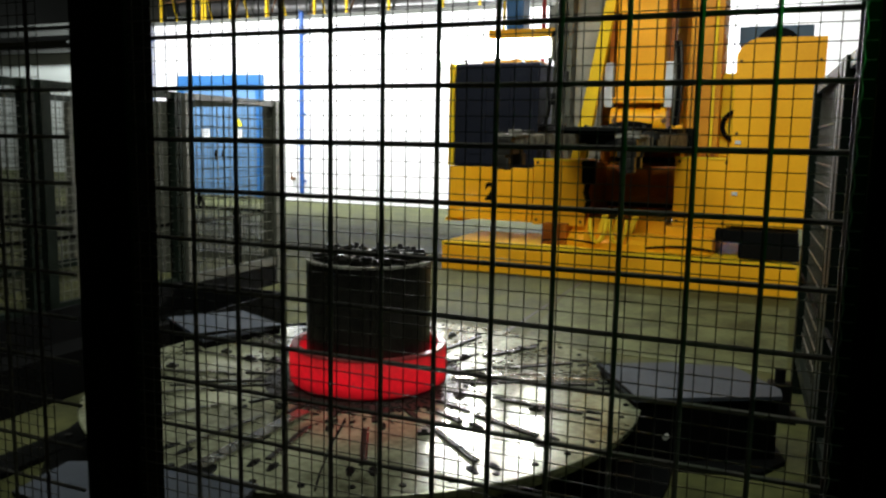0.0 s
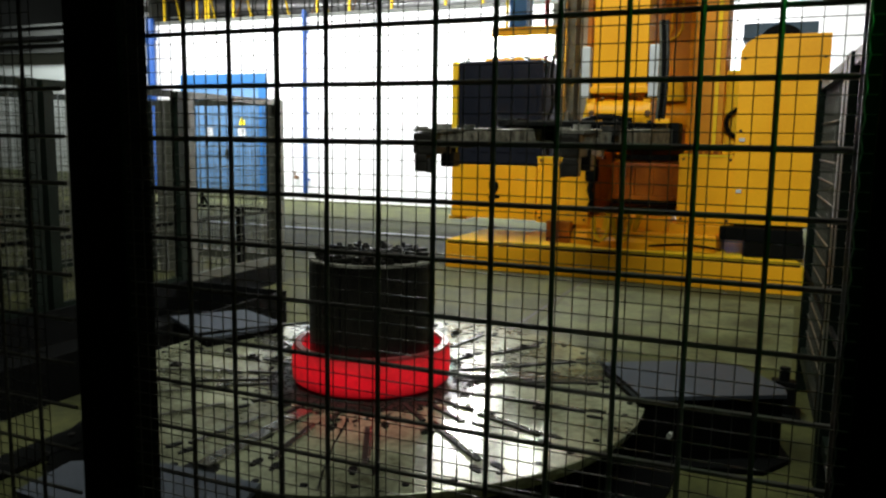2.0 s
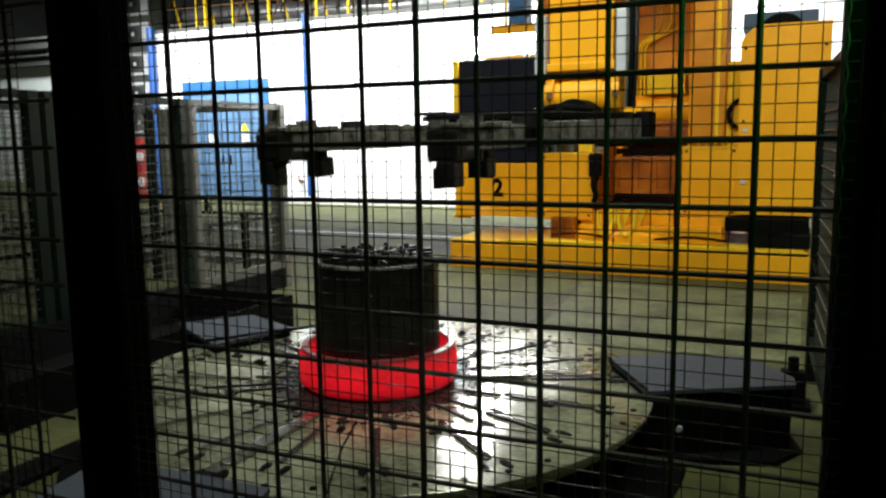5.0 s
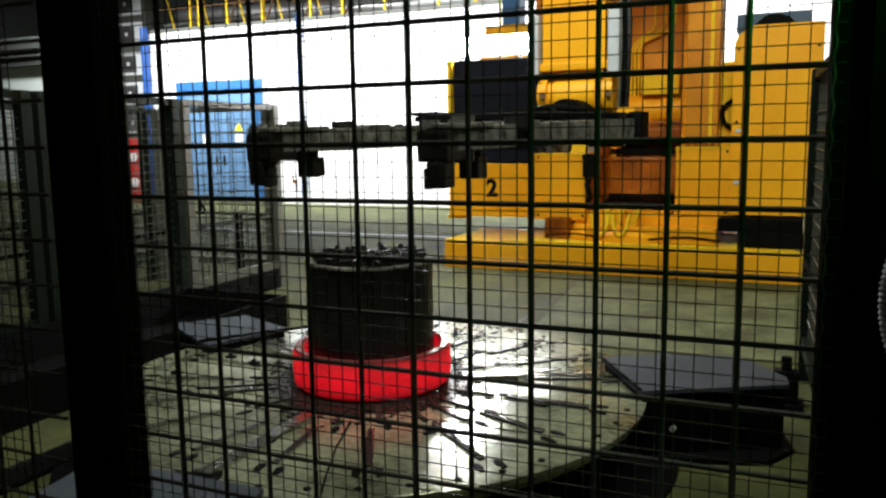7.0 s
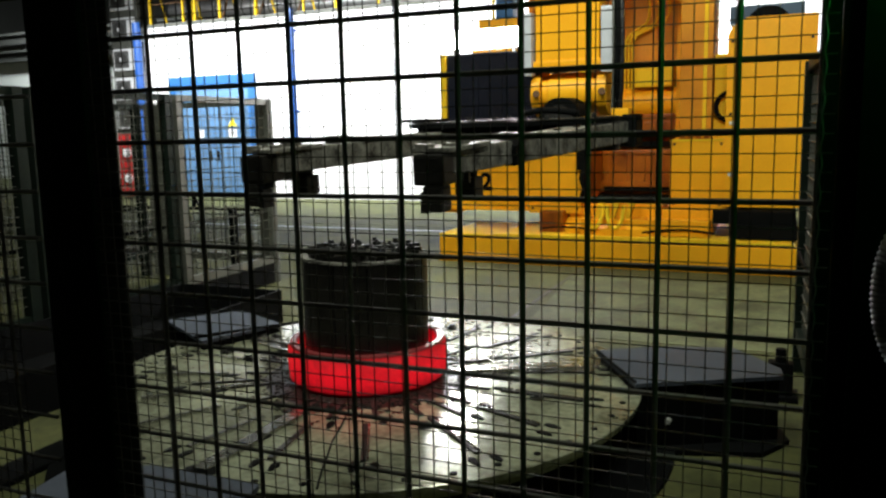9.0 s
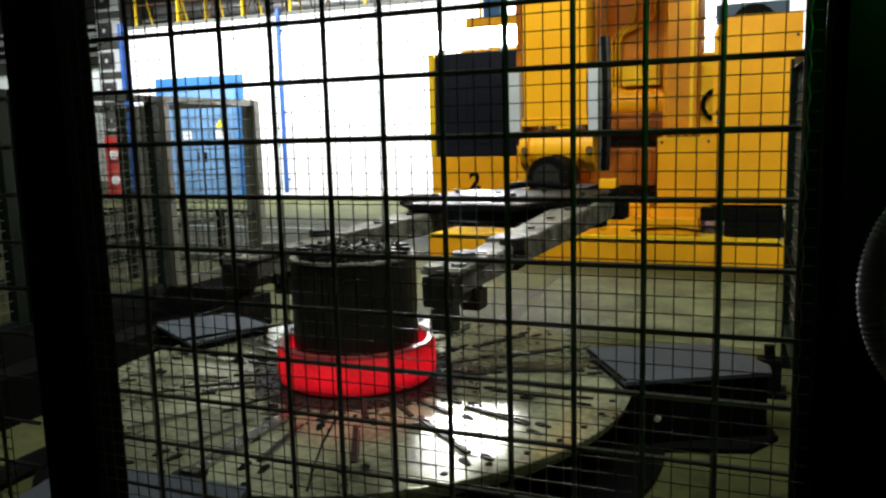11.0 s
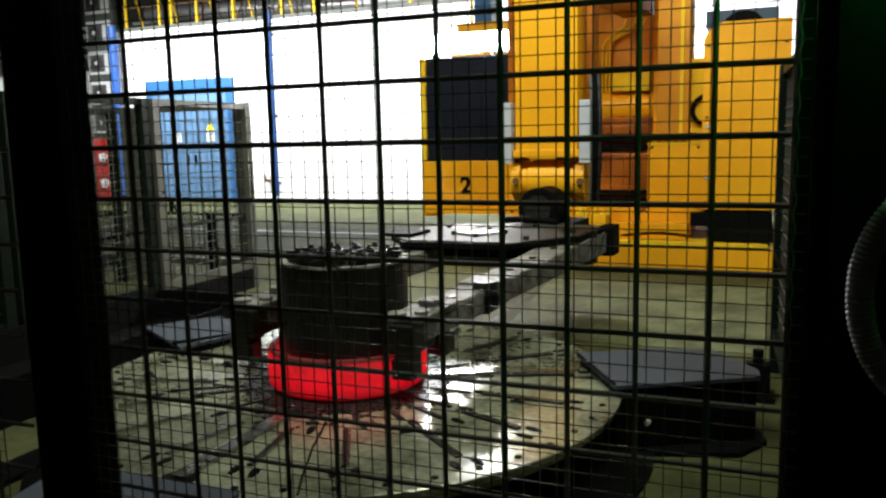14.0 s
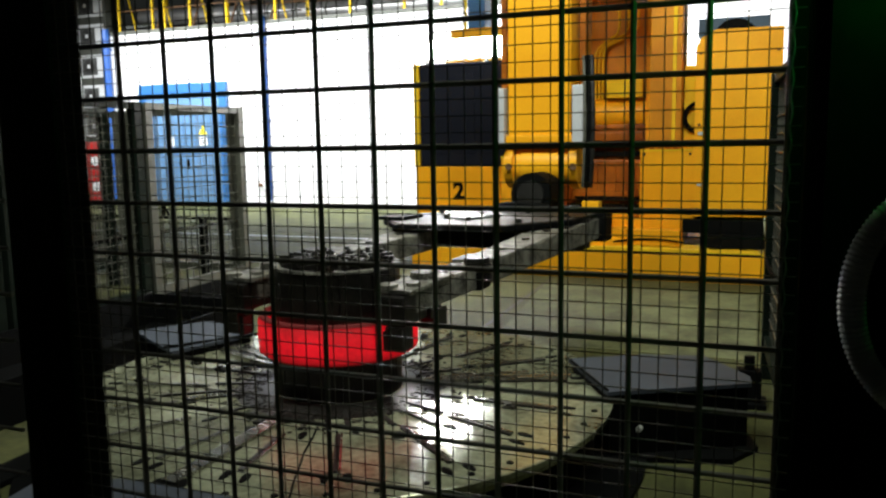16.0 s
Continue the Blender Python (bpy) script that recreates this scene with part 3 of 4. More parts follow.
for i in range(12):
    a, r = rng.uniform(0, 2 * math.pi), rng.uniform(0.62, 1.2)
    shared("clamp_block", dog, table, pose(r * math.cos(a), r * math.sin(a), 0.3, 0, 0, math.degrees(a)))


# Flat black ring on the floor, reaching past the table's rim.
smooth(part("dark_floor_ring", add_lathe(bmesh.new(), [(1.0, 0.0), (1.62, 0.0), (1.62, 0.022), (1.0, 0.022)], 72), BLACK, table, "black ring on the floor round the turntable"))
smooth(part("groove_end", cyl((0, 0, 0.298), (0, 0, 0.304), 0.075, seg=28), BLACK, table)).matrix_local = pose(1.36 * math.cos(radians(-91)), 1.36 * math.sin(radians(-91)), 0)
bm = bmesh.new()
for i in range(900):
    a, r = rng.uniform(0, 2 * math.pi), 0.42 + abs(rng.gauss(0, 0.12))
    w, h = rng.uniform(0.006, 0.022), rng.uniform(0.004, 0.014)
    m = pose(r * math.cos(a), r * math.sin(a), 0.305, rng.uniform(-12, 12), rng.uniform(-12, 12), rng.uniform(0, 360))
    vs = [bm.verts.new(m @ Vector(c)) for c in ((-w, -h, 0), (w * 0.8, -h, 0), (w, h * 0.7, 0), (-w * 0.6, h, 0), (0, 0, 0.004))]
    for k in range(4):
        bm.faces.new((vs[k], vs[(k + 1) % 4], vs[4]))
tagged(part("scale_litter", bm, FLAKE, table, "dark flakes of forge scale"), kind="stuff")
wire = thing("loose_wire", pose(0, 0, 0), "thin dark wire lying on the turntable", "wire")
part("strand", tube([(-1.53, 2.40, 0.304), (-1.60, 2.55, 0.306), (-1.65, 2.67, 0.304), (-1.71, 2.81, 0.308), (-1.76, 2.96, 0.305), (-1.81, 3.10, 0.31)], 0.004, 6), BLACK, wire)
rod = thing("stop_rod", pose(0, 0, 0), "thin black rod resting across the lid and the table", "rod")
part("bar", tube([(-3.33, 3.86, 0.370), (-2.95, 4.49, 0.352), (-2.74, 4.63, 0.325)], 0.010, 8), BLACK, rod)


def cover(outline, z, label):
    c = thing("support_box", pose(0, 0, 0), label, "support box", "support boxes")
    inner = [(x + (sum(p[0] for p in outline) / len(outline) - x) * 0.04, y + (sum(p[1] for p in outline) / len(outline) - y) * 0.04) for x, y in outline]
    part("body", add_prism(bmesh.new(), inner, 0.0, z - 0.02), BLACK, c, "black steel box body")
    part("lid", add_prism(bmesh.new(), outline, z - 0.02, z), PLATE_GREY, c, "blue-grey sheet steel lid")
    return c


rb = cover([(-0.61, 3.86), (0.06, 4.23), (0.05, 4.36), (-0.2, 4.70), (-0.55, 4.62), (-0.92, 4.40)], 0.36, "black support box with a blue-grey steel lid beside the turntable")
part("base_flange", add_prism(bmesh.new(), [(-0.77, 3.94), (-0.43, 3.90), (-0.02, 4.02), (0.10, 4.24), (0.0, 4.6), (-0.69, 4.44)], 0.0, 0.026), BLACK, rb, "black base flange")
part("lid_edge", tube([(-0.90, 4.36, 0.366), (-0.61, 3.87, 0.366)], 0.007, 8), BLACK, rb, "black rounded lid edge")
# Pale disc added in place of the light spot at the box's gap.
smooth(part("light_spot", cyl((-0.455, 3.93, 0.17), (-0.46, 3.90, 0.17), 0.014, seg=16), HOSE, rb, "pale disc standing in for a bright gap in the box"))
cover([(-3.87, 4.20), (-3.24, 3.82), (-3.04, 4.38), (-3.55, 4.62)], 0.36, "black support box with a blue-grey steel lid beside the turntable")
cover([(-2.47, 1.88), (-1.60, 1.82), (-1.72, 2.31), (-2.22, 2.30), (-2.51, 2.16)], 0.33, "low black support box with a blue-grey lid before the turntable")
strip = thing("floor_rail", pose(-3.36, 2.4, 0), "low black steel rail bolted to the floor beside the turntable", "rail")
part("bar", box(-0.10, 0.10, -0.9, 0.62, 0.0, 0.03, 0.006), BLACK, strip)
for y in (-0.6, 0.0, 0.5):
    part("bolt", cyl((0, y, 0.03), (0, y, 0.045), 0.02, seg=6), SLOT_STEEL, strip)
st = thing("floor_stop", pose(0.05, 5.0, 0), "black bolted floor stop beside the fence", "stop")
part("base", box(-0.1, 0.1, -0.1, 0.1, 0, 0.03), BLACK, st)
part("block", box(-0.07, 0.07, -0.05, 0.05, 0.03, 0.22, 0.01), BLACK, st)
part("knob", cyl((0, 0, 0.22), (0, 0, 0.3), 0.03, seg=12), BLACK, st)

# ---- mandrel and hot ring ----
man = thing("mandrel_stack", pose(TX, TY, TZ), "dark segmented steel forming mandrel with bolted top", "forming die")
smooth(part("core", add_lathe(bmesh.new(), [(0.02, 0.0), (0.30, 0.0), (0.30, 0.655), (0.02, 0.655)], 48), SLOT_STEEL, man))
SEG = 12
for i in range(SEG):
    a0, a1 = 2 * math.pi * i / SEG + 0.012, 2 * math.pi * (i + 1) / SEG - 0.012
    bm = bmesh.new()
    pts = [(0.335 * math.cos(a0 + (a1 - a0) * k / 6), 0.335 * math.sin(a0 + (a1 - a0) * k / 6)) for k in range(7)]
    pts += [(0.305 * math.cos(a1 + (a0 - a1) * k / 6), 0.305 * math.sin(a1 + (a0 - a1) * k / 6)) for k in range(7)]
    add_prism(bm, pts, 0.0, 0.66)
    part("segment", bm, SCALE_STEEL, man)
for i in range(SEG):
    a = 2 * math.pi * (i + 0.5) / SEG
    m = pose(0, 0, 0.66, 0, 0, math.degrees(a))
    cl = part("clamp", add_box(add_box(bmesh.new(), 0.16, 0.30, -0.03, 0.03, 0.0, 0.03, 0.005), 0.24, 0.31, -0.02, 0.02, 0.03, 0.05, 0.004), SCALE_STEEL, man)
    cl.matrix_local = m
    b = part("stud", add_cyl(cyl((0.25, 0, 0.03), (0.25, 0, 0.05), 0.022, seg=6), (0.25, 0, 0.05), (0.25, 0, 0.066), 0.014, seg=8), SLOT_STEEL, cl)
    if i % 2:
        part("link", box(0.05, 0.2, -0.012, 0.012, 0.03, 0.05), SLOT_STEEL, cl)
for i in range(9):
    m = pose(0, 0, 0.66, 0, 0, 40.0 * i + 12)
    cl = part("inner_clamp", add_box(box(0.10, 0.19, -0.035, 0.035, 0.024, 0.040, 0.005), 0.13, 0.24, -0.014, 0.014, 0.040, 0.050, 0.004), BAR_STEEL if i % 3 == 0 else SLOT_STEEL, man)
    cl.matrix_local = m
    part("nut", add_cyl(cyl((0.15, 0, 0.040), (0.15, 0, 0.058), 0.024, seg=6), (0.15, 0, 0.058), (0.15, 0, 0.068), 0.012, seg=8), SLOT_STEEL, cl)
smooth(part("top_ring", add_lathe(bmesh.new(), [(0.296, 0.660), (0.338, 0.660), (0.336, 0.672), (0.298, 0.672)], 64), ARM_STEEL, man, "worn steel top ring"))
smooth(part("top_plate", add_lathe(bmesh.new(), [(0.03, 0.66), (0.17, 0.66), (0.17, 0.685), (0.03, 0.685)], 32), ARM_STEEL, man))

ring = thing("hot_ring", pose(TX, TY, TZ), "red-hot forged steel ring glowing on the turntable", "forged ring")
prof = [(0.374, 0.012), (0.40, 0.012), (0.424, 0.03), (0.428, 0.11), (0.425, 0.19), (0.414, 0.205)]
smooth(part("body", add_lathe(bmesh.new(), prof + [(0.374, 0.205)], 96), HOT, ring, "glowing red steel"))
smooth(part("rim", add_lathe(bmesh.new(), [(0.376, 0.206), (0.419, 0.206), (0.415, 0.217), (0.381, 0.219)], 96), HOT_RIM, ring, "scaled grey-red rim"))

# ---- forging manipulator, standing part ----
RY = 9.7
rob = thing("forging_manipulator", pose(0, 0, 0), "large yellow forging manipulator on a yellow base", "manipulator")
bm = bmesh.new()
add_front(bm, [(-3.98, 0.0), (0.20, 0.0), (0.20, 0.30), (0.12, 0.345), (-0.38, 0.345), (-0.44, 0.36), (-3.2, 0.36), (-3.3, 0.34), (-3.98, 0.34)], 9.25, 10.65)
add_box(bm, -2.55, 0.18, 10.65, 12.6, 0.0, 0.355)
# Slab is lighter than its skirt: the light on its top is painted in.
part("base", bm, LIGHT_YELLOW, rob, "yellow painted steel base slab, lightened for the light on its top")
part("base_skirt", box(-3.96, 0.18, 9.20, 9.25, 0.0, 0.30, 0.01), YELLOW, rob)
cab = part("counterweight", box(-4.10, -2.94, RY, 11.2, 0.60, 1.285, 0.015), YELLOW, rob, "yellow counterweight box")
part("counterweight_foot", box(-4.15, -3.9, RY + 0.05, 10.2, 0.56, 0.60), YELLOW, rob)
blk = part("control_cabinet", box(-4.03, -2.90, RY + 0.02, 11.1, 1.29, 2.60, 0.02), CABINET_BLACK, rob, "blue-black control cabinet")
for k in range(3):
    part("louvre", box(-3.85 + k * 0.32, -3.60 + k * 0.32, RY + 0.005, RY + 0.02, 1.45, 2.45, 0.004), CABINET_BLACK, blk)
part("cabinet_edge", box(-4.11, -4.04, RY, 11.0, 1.29, 2.60), LIGHT_YELLOW, rob)
part("side_panel", box(-2.93, -2.26, RY, 10.4, 0.58, 1.41, 0.012), YELLOW, rob)
part("machine_post", box(-2.84, -2.60, 10.1, 10.4, 1.41, 4.2, 0.01), FRAME_GREY, rob, "grey hydraulic column")
part("machine_post", box(-2.595, -2.24, 10.3, 10.7, 1.41, 4.0, 0.01), COLUMN_GREY, rob, "pale grey hydraulic column")
for k in range(5):
    part("valve", box(-2.82 + 0.05 * (k % 2), -2.68 + 0.05 * (k % 2), 9.98, 10.1, 1.55 + 0.27 * k, 1.70 + 0.27 * k, 0.012), (SLOT_STEEL, FRAME_GREY, BLACK)[k % 3], rob)
smooth(part("service_hose", tube([(-2.86, 9.9, 1.42), (-2.88, 9.86, 1.75), (-2.80, 9.86, 2.05), (-2.84, 9.9, 2.4), (-2.80, 9.95, 3.0)], 0.022), BLACK, rob, "black service hose"))
smooth(part("ram", cyl((-2.72, 10.0, 1.5), (-2.72, 10.0, 3.9), 0.05, seg=14), BAR_STEEL, rob))
# slewing bed below
part("slew_bed", add_lathe(bmesh.new(), [(0.3, 0.36), (1.05, 0.36), (1.05, 0.44), (0.95, 0.52), (0.3, 0.52)], 48), YELLOW, rob).matrix_local = pose(-1.75, 10.4, 0)
part("bed_box", box(-2.75, -2.45, 9.55, 10.2, 0.36, 0.62, 0.01), SHADED_ORANGE, rob)
part("bed_box", box(-2.2, -0.72, 9.42, 9.9, 0.37, 0.55, 0.01), YELLOW, rob)
part("bed_box", box(-1.28, -0.70, 9.66, 10.5, 0.36, 0.655, 0.012), YELLOW, rob)
part("bed_box", box(-2.42, -1.3, 9.75, 10.4, 0.50, 0.70, 0.01), YELLOW, rob)
for k in range(3):
    x = -2.05 + 0.18 * k
    part("bed_rib", add_front(bmesh.new(), [(x, 0.55), (x + 0.05, 0.55), (x + 0.12, 0.76), (x + 0.05, 0.76)], 9.5, 9.62), LIGHT_YELLOW, rob)
for x in (-2.02, -1.78):
    smooth(part("hose_loop", tube([(x + 0.10 * math.cos(k / 12 * math.pi), 9.40 - 0.06 * math.sin(k / 12 * math.pi), 0.72 - 0.27 * math.sin(k / 12 * math.pi)) for k in range(13)], 0.025), LIGHT_YELLOW, rob, "sagging yellow hose"))
smooth(part("bed_cable", tube([(-2.7 + 0.17 * k, 9.40, 0.42 + 0.03 * math.sin(k * 0.8)) for k in range(13)], 0.012, 8), BLACK, rob, "thin black cable"))
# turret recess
# The orange parts in here carry the recess's shade in their paint.
part("recess_back", box(-2.26, -1.21, 11.6, 11.7, 0.6, 3.7), SHADED_ORANGE, rob, "recess plate in orange-brown with its shade painted in")
part("recess_side", box(-2.26, -2.22, 10.395, 11.6, 0.6, 4.8), SHADED_ORANGE, rob)
part("lower_box", box(-2.2, -1.22, 10.6, 11.5, 0.78, 1.34, 0.03), SHADED_ORANGE, rob)
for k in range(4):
    part("box_rib", box(-2.15 + 0.24 * k, -2.11 + 0.24 * k, 10.57, 10.6, 0.8, 1.3), SHADED_ORANGE, rob)
part("cross_bar", box(-2.22, -1.22, 10.4, 10.6, 0.68, 0.76), BLACK, rob)
part("cross_bar", box(-2.22, -1.22, 10.9, 11.1, 1.37, 1.44), BLACK, rob)
smooth(part("upper_drum", cyl((-2.15, 11.2, 1.95), (-1.22, 11.2, 1.95), 0.2, seg=28), YELLOW, rob))
part("motor", box(-1.85, -1.35, 10.95, 11.3, 2.15, 2.42, 0.03), LIGHT_YELLOW, rob)
for x in (-2.24, -1.30):
    part("guide_column", box(x, x + 0.10, 10.9, 11.3, 0.7, 4.8, 0.01), YELLOW, rob)
part("right_box", box(-1.21, -0.56, RY, 11.4, 0.66, 1.475, 0.015), YELLOW, rob)
part("right_column", box(-1.12, -0.76, RY + 0.05, 10.5, 1.475, 4.8, 0.015), PLATE_ORANGE, rob, "orange-yellow guide column")
part("column_rail", box(-0.86, -0.82, RY + 0.02, RY + 0.05, 1.5, 4.8), LIGHT_YELLOW, rob)
part("column_link", box(-0.76, -0.60, 10.0, 10.3, 1.475, 2.45, 0.02), LIGHT_YELLOW, rob)
smooth(part("cable_loop", add_lathe(bmesh.new(), [(0.17 + 0.025 * math.cos(k * math.pi / 4), 0.025 * math.sin(k * math.pi / 4)) for k in range(8)], 28), BLACK, rob, "black cable loop")).matrix_local = pose(-0.56, 9.95, 1.84, 90, 0, 0)
big = part("engine_cabinet", add_front(bmesh.new(), [(-0.60, 0.70), (0.31, 0.70), (0.31, 2.80), (-0.40, 2.80), (-0.47, 2.77), (-0.56, 2.70), (-0.60, 2.62)], RY - 0.04, 11.6), YELLOW, rob, "tall yellow engine cabinet")
for z in (1.05, 1.63):
    part("latch", box(-0.56, -0.50, RY - 0.055, RY - 0.04, z, z + 0.04), STRIP_WHITE, big, "small pale latch")
part("hood", box(-0.62, 0.18, 10.2, 11.2, 2.80, 3.0), HOOD_BLUE, rob, "dark blue hood")
smooth(part("fan", cyl((-0.2, 10.18, 2.72), (-0.2, 10.6, 2.72), 0.26, seg=32), BLACK, rob, "black fan drum"))
part("step_box", box(-0.70, 0.17, 9.5, 10.4, 0.52, 0.67, 0.01), BLACK, rob, "black step box")
part("step_box", box(-0.44, 0.19, 9.45, 10.4, 0.36, 0.52, 0.01), BLACK, rob, "black step box")
part("top_box", box(-4.0, -3.2, 10.6, 11.2, 2.62, 2.72), YELLOW, rob)
part("top_motor", box(-3.7, -3.45, 10.7, 11.0, 3.15, 3.6, 0.02), BLUE, rob, "small blue motor")
smooth(part("service_pole", cyl((-3.22, 10.9, 2.6), (-3.22, 10.9, 4.4), 0.03, seg=12), RED, rob, "red service pole"))
smooth(part("service_pole", cyl((-3.80, 10.9, 2.6), (-3.80, 10.9, 4.4), 0.02, seg=12), LIGHT_YELLOW, rob, "thin yellow service pole"))
jb = part("junction_box", box(-3.10, -2.82, 10.75, 10.95, 2.95, 3.45, 0.015), COLUMN_GREY, rob, "pale grey junction box")
smooth(part("gauge", cyl((-2.96, 10.75, 3.25), (-2.96, 10.72, 3.25), 0.07, seg=20), BLACK, jb))
part("top_mast", box(-3.62, -3.54, 10.75, 10.85, 2.6, 3.2), YELLOW, rob)
part("top_bracket", box(-3.95, -2.9, 10.7, 11.0, 3.02, 3.15), YELLOW, rob)
part("slanted_beam", add_front(bmesh.new(), [(-2.47, 1.42), (-2.29, 1.42), (-2.00, 3.3), (-2.12, 3.3)], 9.74, 9.86), LIGHT_YELLOW, rob, "slanted yellow guide beam")
for k in range(3):
    x = -2.02 + 0.05 * k
    bm = tube([(x + 0.30 + 0.08 * k, 11.3, 3.9), (x + 0.30 + 0.08 * k, 11.3, 3.12), (x + 0.27 + 0.07 * k, 11.28, 3.02), (x + 0.05, 11.22, 2.86), (x + 0.01, 11.2, 2.78), (x, 11.2, 2.66), (x, 11.2, 1.9)], 0.017)
    smooth(part("hydraulic_pipe", bm, LIGHT_YELLOW, rob, "thin yellow hydraulic pipe"))
bm = add_front(bmesh.new(), [(-2.21, 4.1), (-2.21, 2.60), (-2.10, 2.48), (-1.36, 2.48), (-1.25, 2.60), (-1.25, 4.1)], 11.32, 11.42)
part("recess_plate", bm, PLATE_ORANGE, rob, "orange recess plate with a rounded foot")
part("plate_lip", box(-2.10, -1.36, 11.20, 11.32, 2.42, 2.475, 0.01), YELLOW, rob)
# Inner orange parts below the plate, shade painted in as well.
part("recess_shelf", box(-2.14, -1.24, 10.98, 11.55, 1.58, 1.70, 0.02), SHADED_ORANGE, rob)
part("drum_foot", box(-2.12, -1.24, 11.02, 11.4, 1.66, 1.80, 0.02), SHADED_ORANGE, rob)
part("box_foot", box(-2.2, -1.22, 10.56, 10.60, 0.79, 0.92, 0.006), SHADED_ORANGE, rob)
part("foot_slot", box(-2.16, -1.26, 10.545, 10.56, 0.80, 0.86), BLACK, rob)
part("recess_cheek", box(-2.262, -2.20, 9.76, 10.62, 0.60, 1.38, 0.008), SHADED_ORANGE, rob)
part("hose_clamp", box(-2.30, -2.16, 9.62, 9.76, 1.12, 1.40, 0.02), BLACK, rob, "black hose clamp")
smooth(part("drain_hose", tube([(-2.22, 9.66, 1.14), (-2.24, 9.62, 1.02), (-2.20, 9.62, 0.90), (-2.25, 9.66, 0.76)], 0.035), BLACK, rob, "short black hose"))
# Added overhang out of view; it keeps lamp light off mast and recess.
part("shade_overhang", box(-2.32, -1.16, 8.2, 12.4, 4.15, 4.7, 0.03), YELLOW, rob, "yellow overhang added above view to shade the recess")
bolt = part("cover_bolt", cyl((0, 0, 0), (0, -0.012, 0), 0.016, seg=8), SLOT_STEEL, rob)
spots = [(x, RY, z) for x in (-2.88, -2.31) for z in (0.64, 1.36)] + [(x, RY, z) for x in (-1.16, -0.64) for z in (0.72, 1.42)] + [(x, RY - 0.04, z) for x in (-0.55, 0.26) for z in (0.78, 1.75, 2.55)]
for n, (x, y, z) in enumerate(spots):
    o = bolt if n == 0 else new("cover_bolt", bolt.data)
    o.parent = rob
    o.matrix_local = pose(x, y, z)
part("panel_lip", box(-2.93, -2.26, RY - 0.012, RY, 1.385, 1.41), LIGHT_YELLOW, rob)
part("box_lip", box(-1.21, -0.62, RY - 0.012, RY, 1.45, 1.475), LIGHT_YELLOW, rob)
# Black strip that paints in the shade between skirt and slab.
part("skirt_shadow_gap", box(-3.94, 0.16, 9.215, 9.24, 0.305, 0.325), BLACK, rob)
for k in range(4):
    part("rail_bracket", box(-1.10 + 0.09 * k, -1.05 + 0.09 * k, RY - 0.02, RY + 0.05, 1.48, 1.56), SHADED_ORANGE, rob)
# stencilled numeral on the counterweight
cu = bpy.data.curves.new("numeral", "FONT")
cu.body, cu.size, cu.extrude, cu.offset, cu.align_x = "2", 0.30, 0.002, 0.012, "CENTER"
tmp = bpy.data.objects.new("numeral_tmp", cu)
scene.collection.objects.link(tmp)
bpy.context.view_layer.update()
me = bpy.data.meshes.new_from_object(tmp.evaluated_get(bpy.context.evaluated_depsgraph_get()))
bpy.data.objects.remove(tmp)
me.materials.clear()
me.materials.append(BLACK)
num = new("numeral", me)
num.parent = rob
num.matrix_local = pose(-3.50, RY - 0.004, 0.87, 90, 0, 0)
num["label"] = "black stencilled 2"

flood = thing("flood_lamp", pose(-3.55, 9.74, 2.78), "glaring white flood lamp over the black cabinet", "lamp")
part("housing", box(-0.78, 0.78, 0.03, 0.14, -0.13, 0.13, 0.01), FRAME_GREY, flood)
part("glass", box(-0.74, 0.74, 0.0, 0.03, -0.11, 0.11), LAMP_GLOW, flood, "glaring lamp glass")
for x in (-0.4, 0.4):
    part("stand", box(x - 0.02, x + 0.02, 0.05, 0.11, -0.18, -0.13), FRAME_GREY, flood)

# ---- moving gripper ----
HX, HY, HZ = -1.73, 7.17, 1.77
grip = thing("gripper_carriage", pose(HX, HY, HZ), "yellow telescoping mast with two long gripper arms", "gripper")
unit = thing("mast_unit", pose(0, 0, 0), "", "")
unit.parent = grip
unit.matrix_local = pose(0, 0, 0)
bm = box(-0.29, 0.29, -0.20, 0.45, 0.60, 2.55, 0.02)
add_box(bm, -0.31, 0.31, -0.215, 0.46, 0.57, 0.64, 0.015)
part("mast", bm, YELLOW, unit)
part("boom", box(-0.2, 0.2, 0.40, 3.3, 2.20, 2.51, 0.02), SHADED_ORANGE, unit, "orange telescoping boom")
for x in (-0.365, 0.365):
    part("guard_strip", box(x - 0.05, x + 0.05, -0.24, -0.12, 0.52, 1.06, 0.01), STRIP_WHITE, unit, "pale metal guard strip")
    part("mast_guide", box(x - 0.025, x + 0.025, -0.10, 0.1, 0.57, 2.5), SHADED_ORANGE, unit)
smooth(part("wrist", add_lathe(bmesh.new(), [(0.02, -0.26), (0.165, -0.26), (0.165, -0.20), (0.178, -0.19), (0.178, 0.17), (0.165, 0.18), (0.165, 0.26), (0.02, 0.26)], 40), YELLOW, unit)).matrix_local = pose(0, 0, 0.36, 0, 90, 0)
for x in (-0.34, 0.26):
    smooth(part("wrist_flange", cyl((x, 0, 0.36), (x + 0.08, 0, 0.36), 0.205, seg=32), YELLOW, unit))
    smooth(part("wrist_cap", cyl((x + 0.015, -0.12, 0.36), (x + 0.065, -0.235, 0.36), 0.03, seg=14), BROWN, unit, "rusty bearing cap"))
    part("wrist_bracket", box(x, x + 0.06, -0.12, 0.12, 0.34, 0.6), SHADED_ORANGE, unit)
    part("bracket_bolt", cyl((x + 0.03, -0.13, 0.54), (x + 0.03, -0.11, 0.54), 0.022, seg=6), SLOT_STEEL, unit)
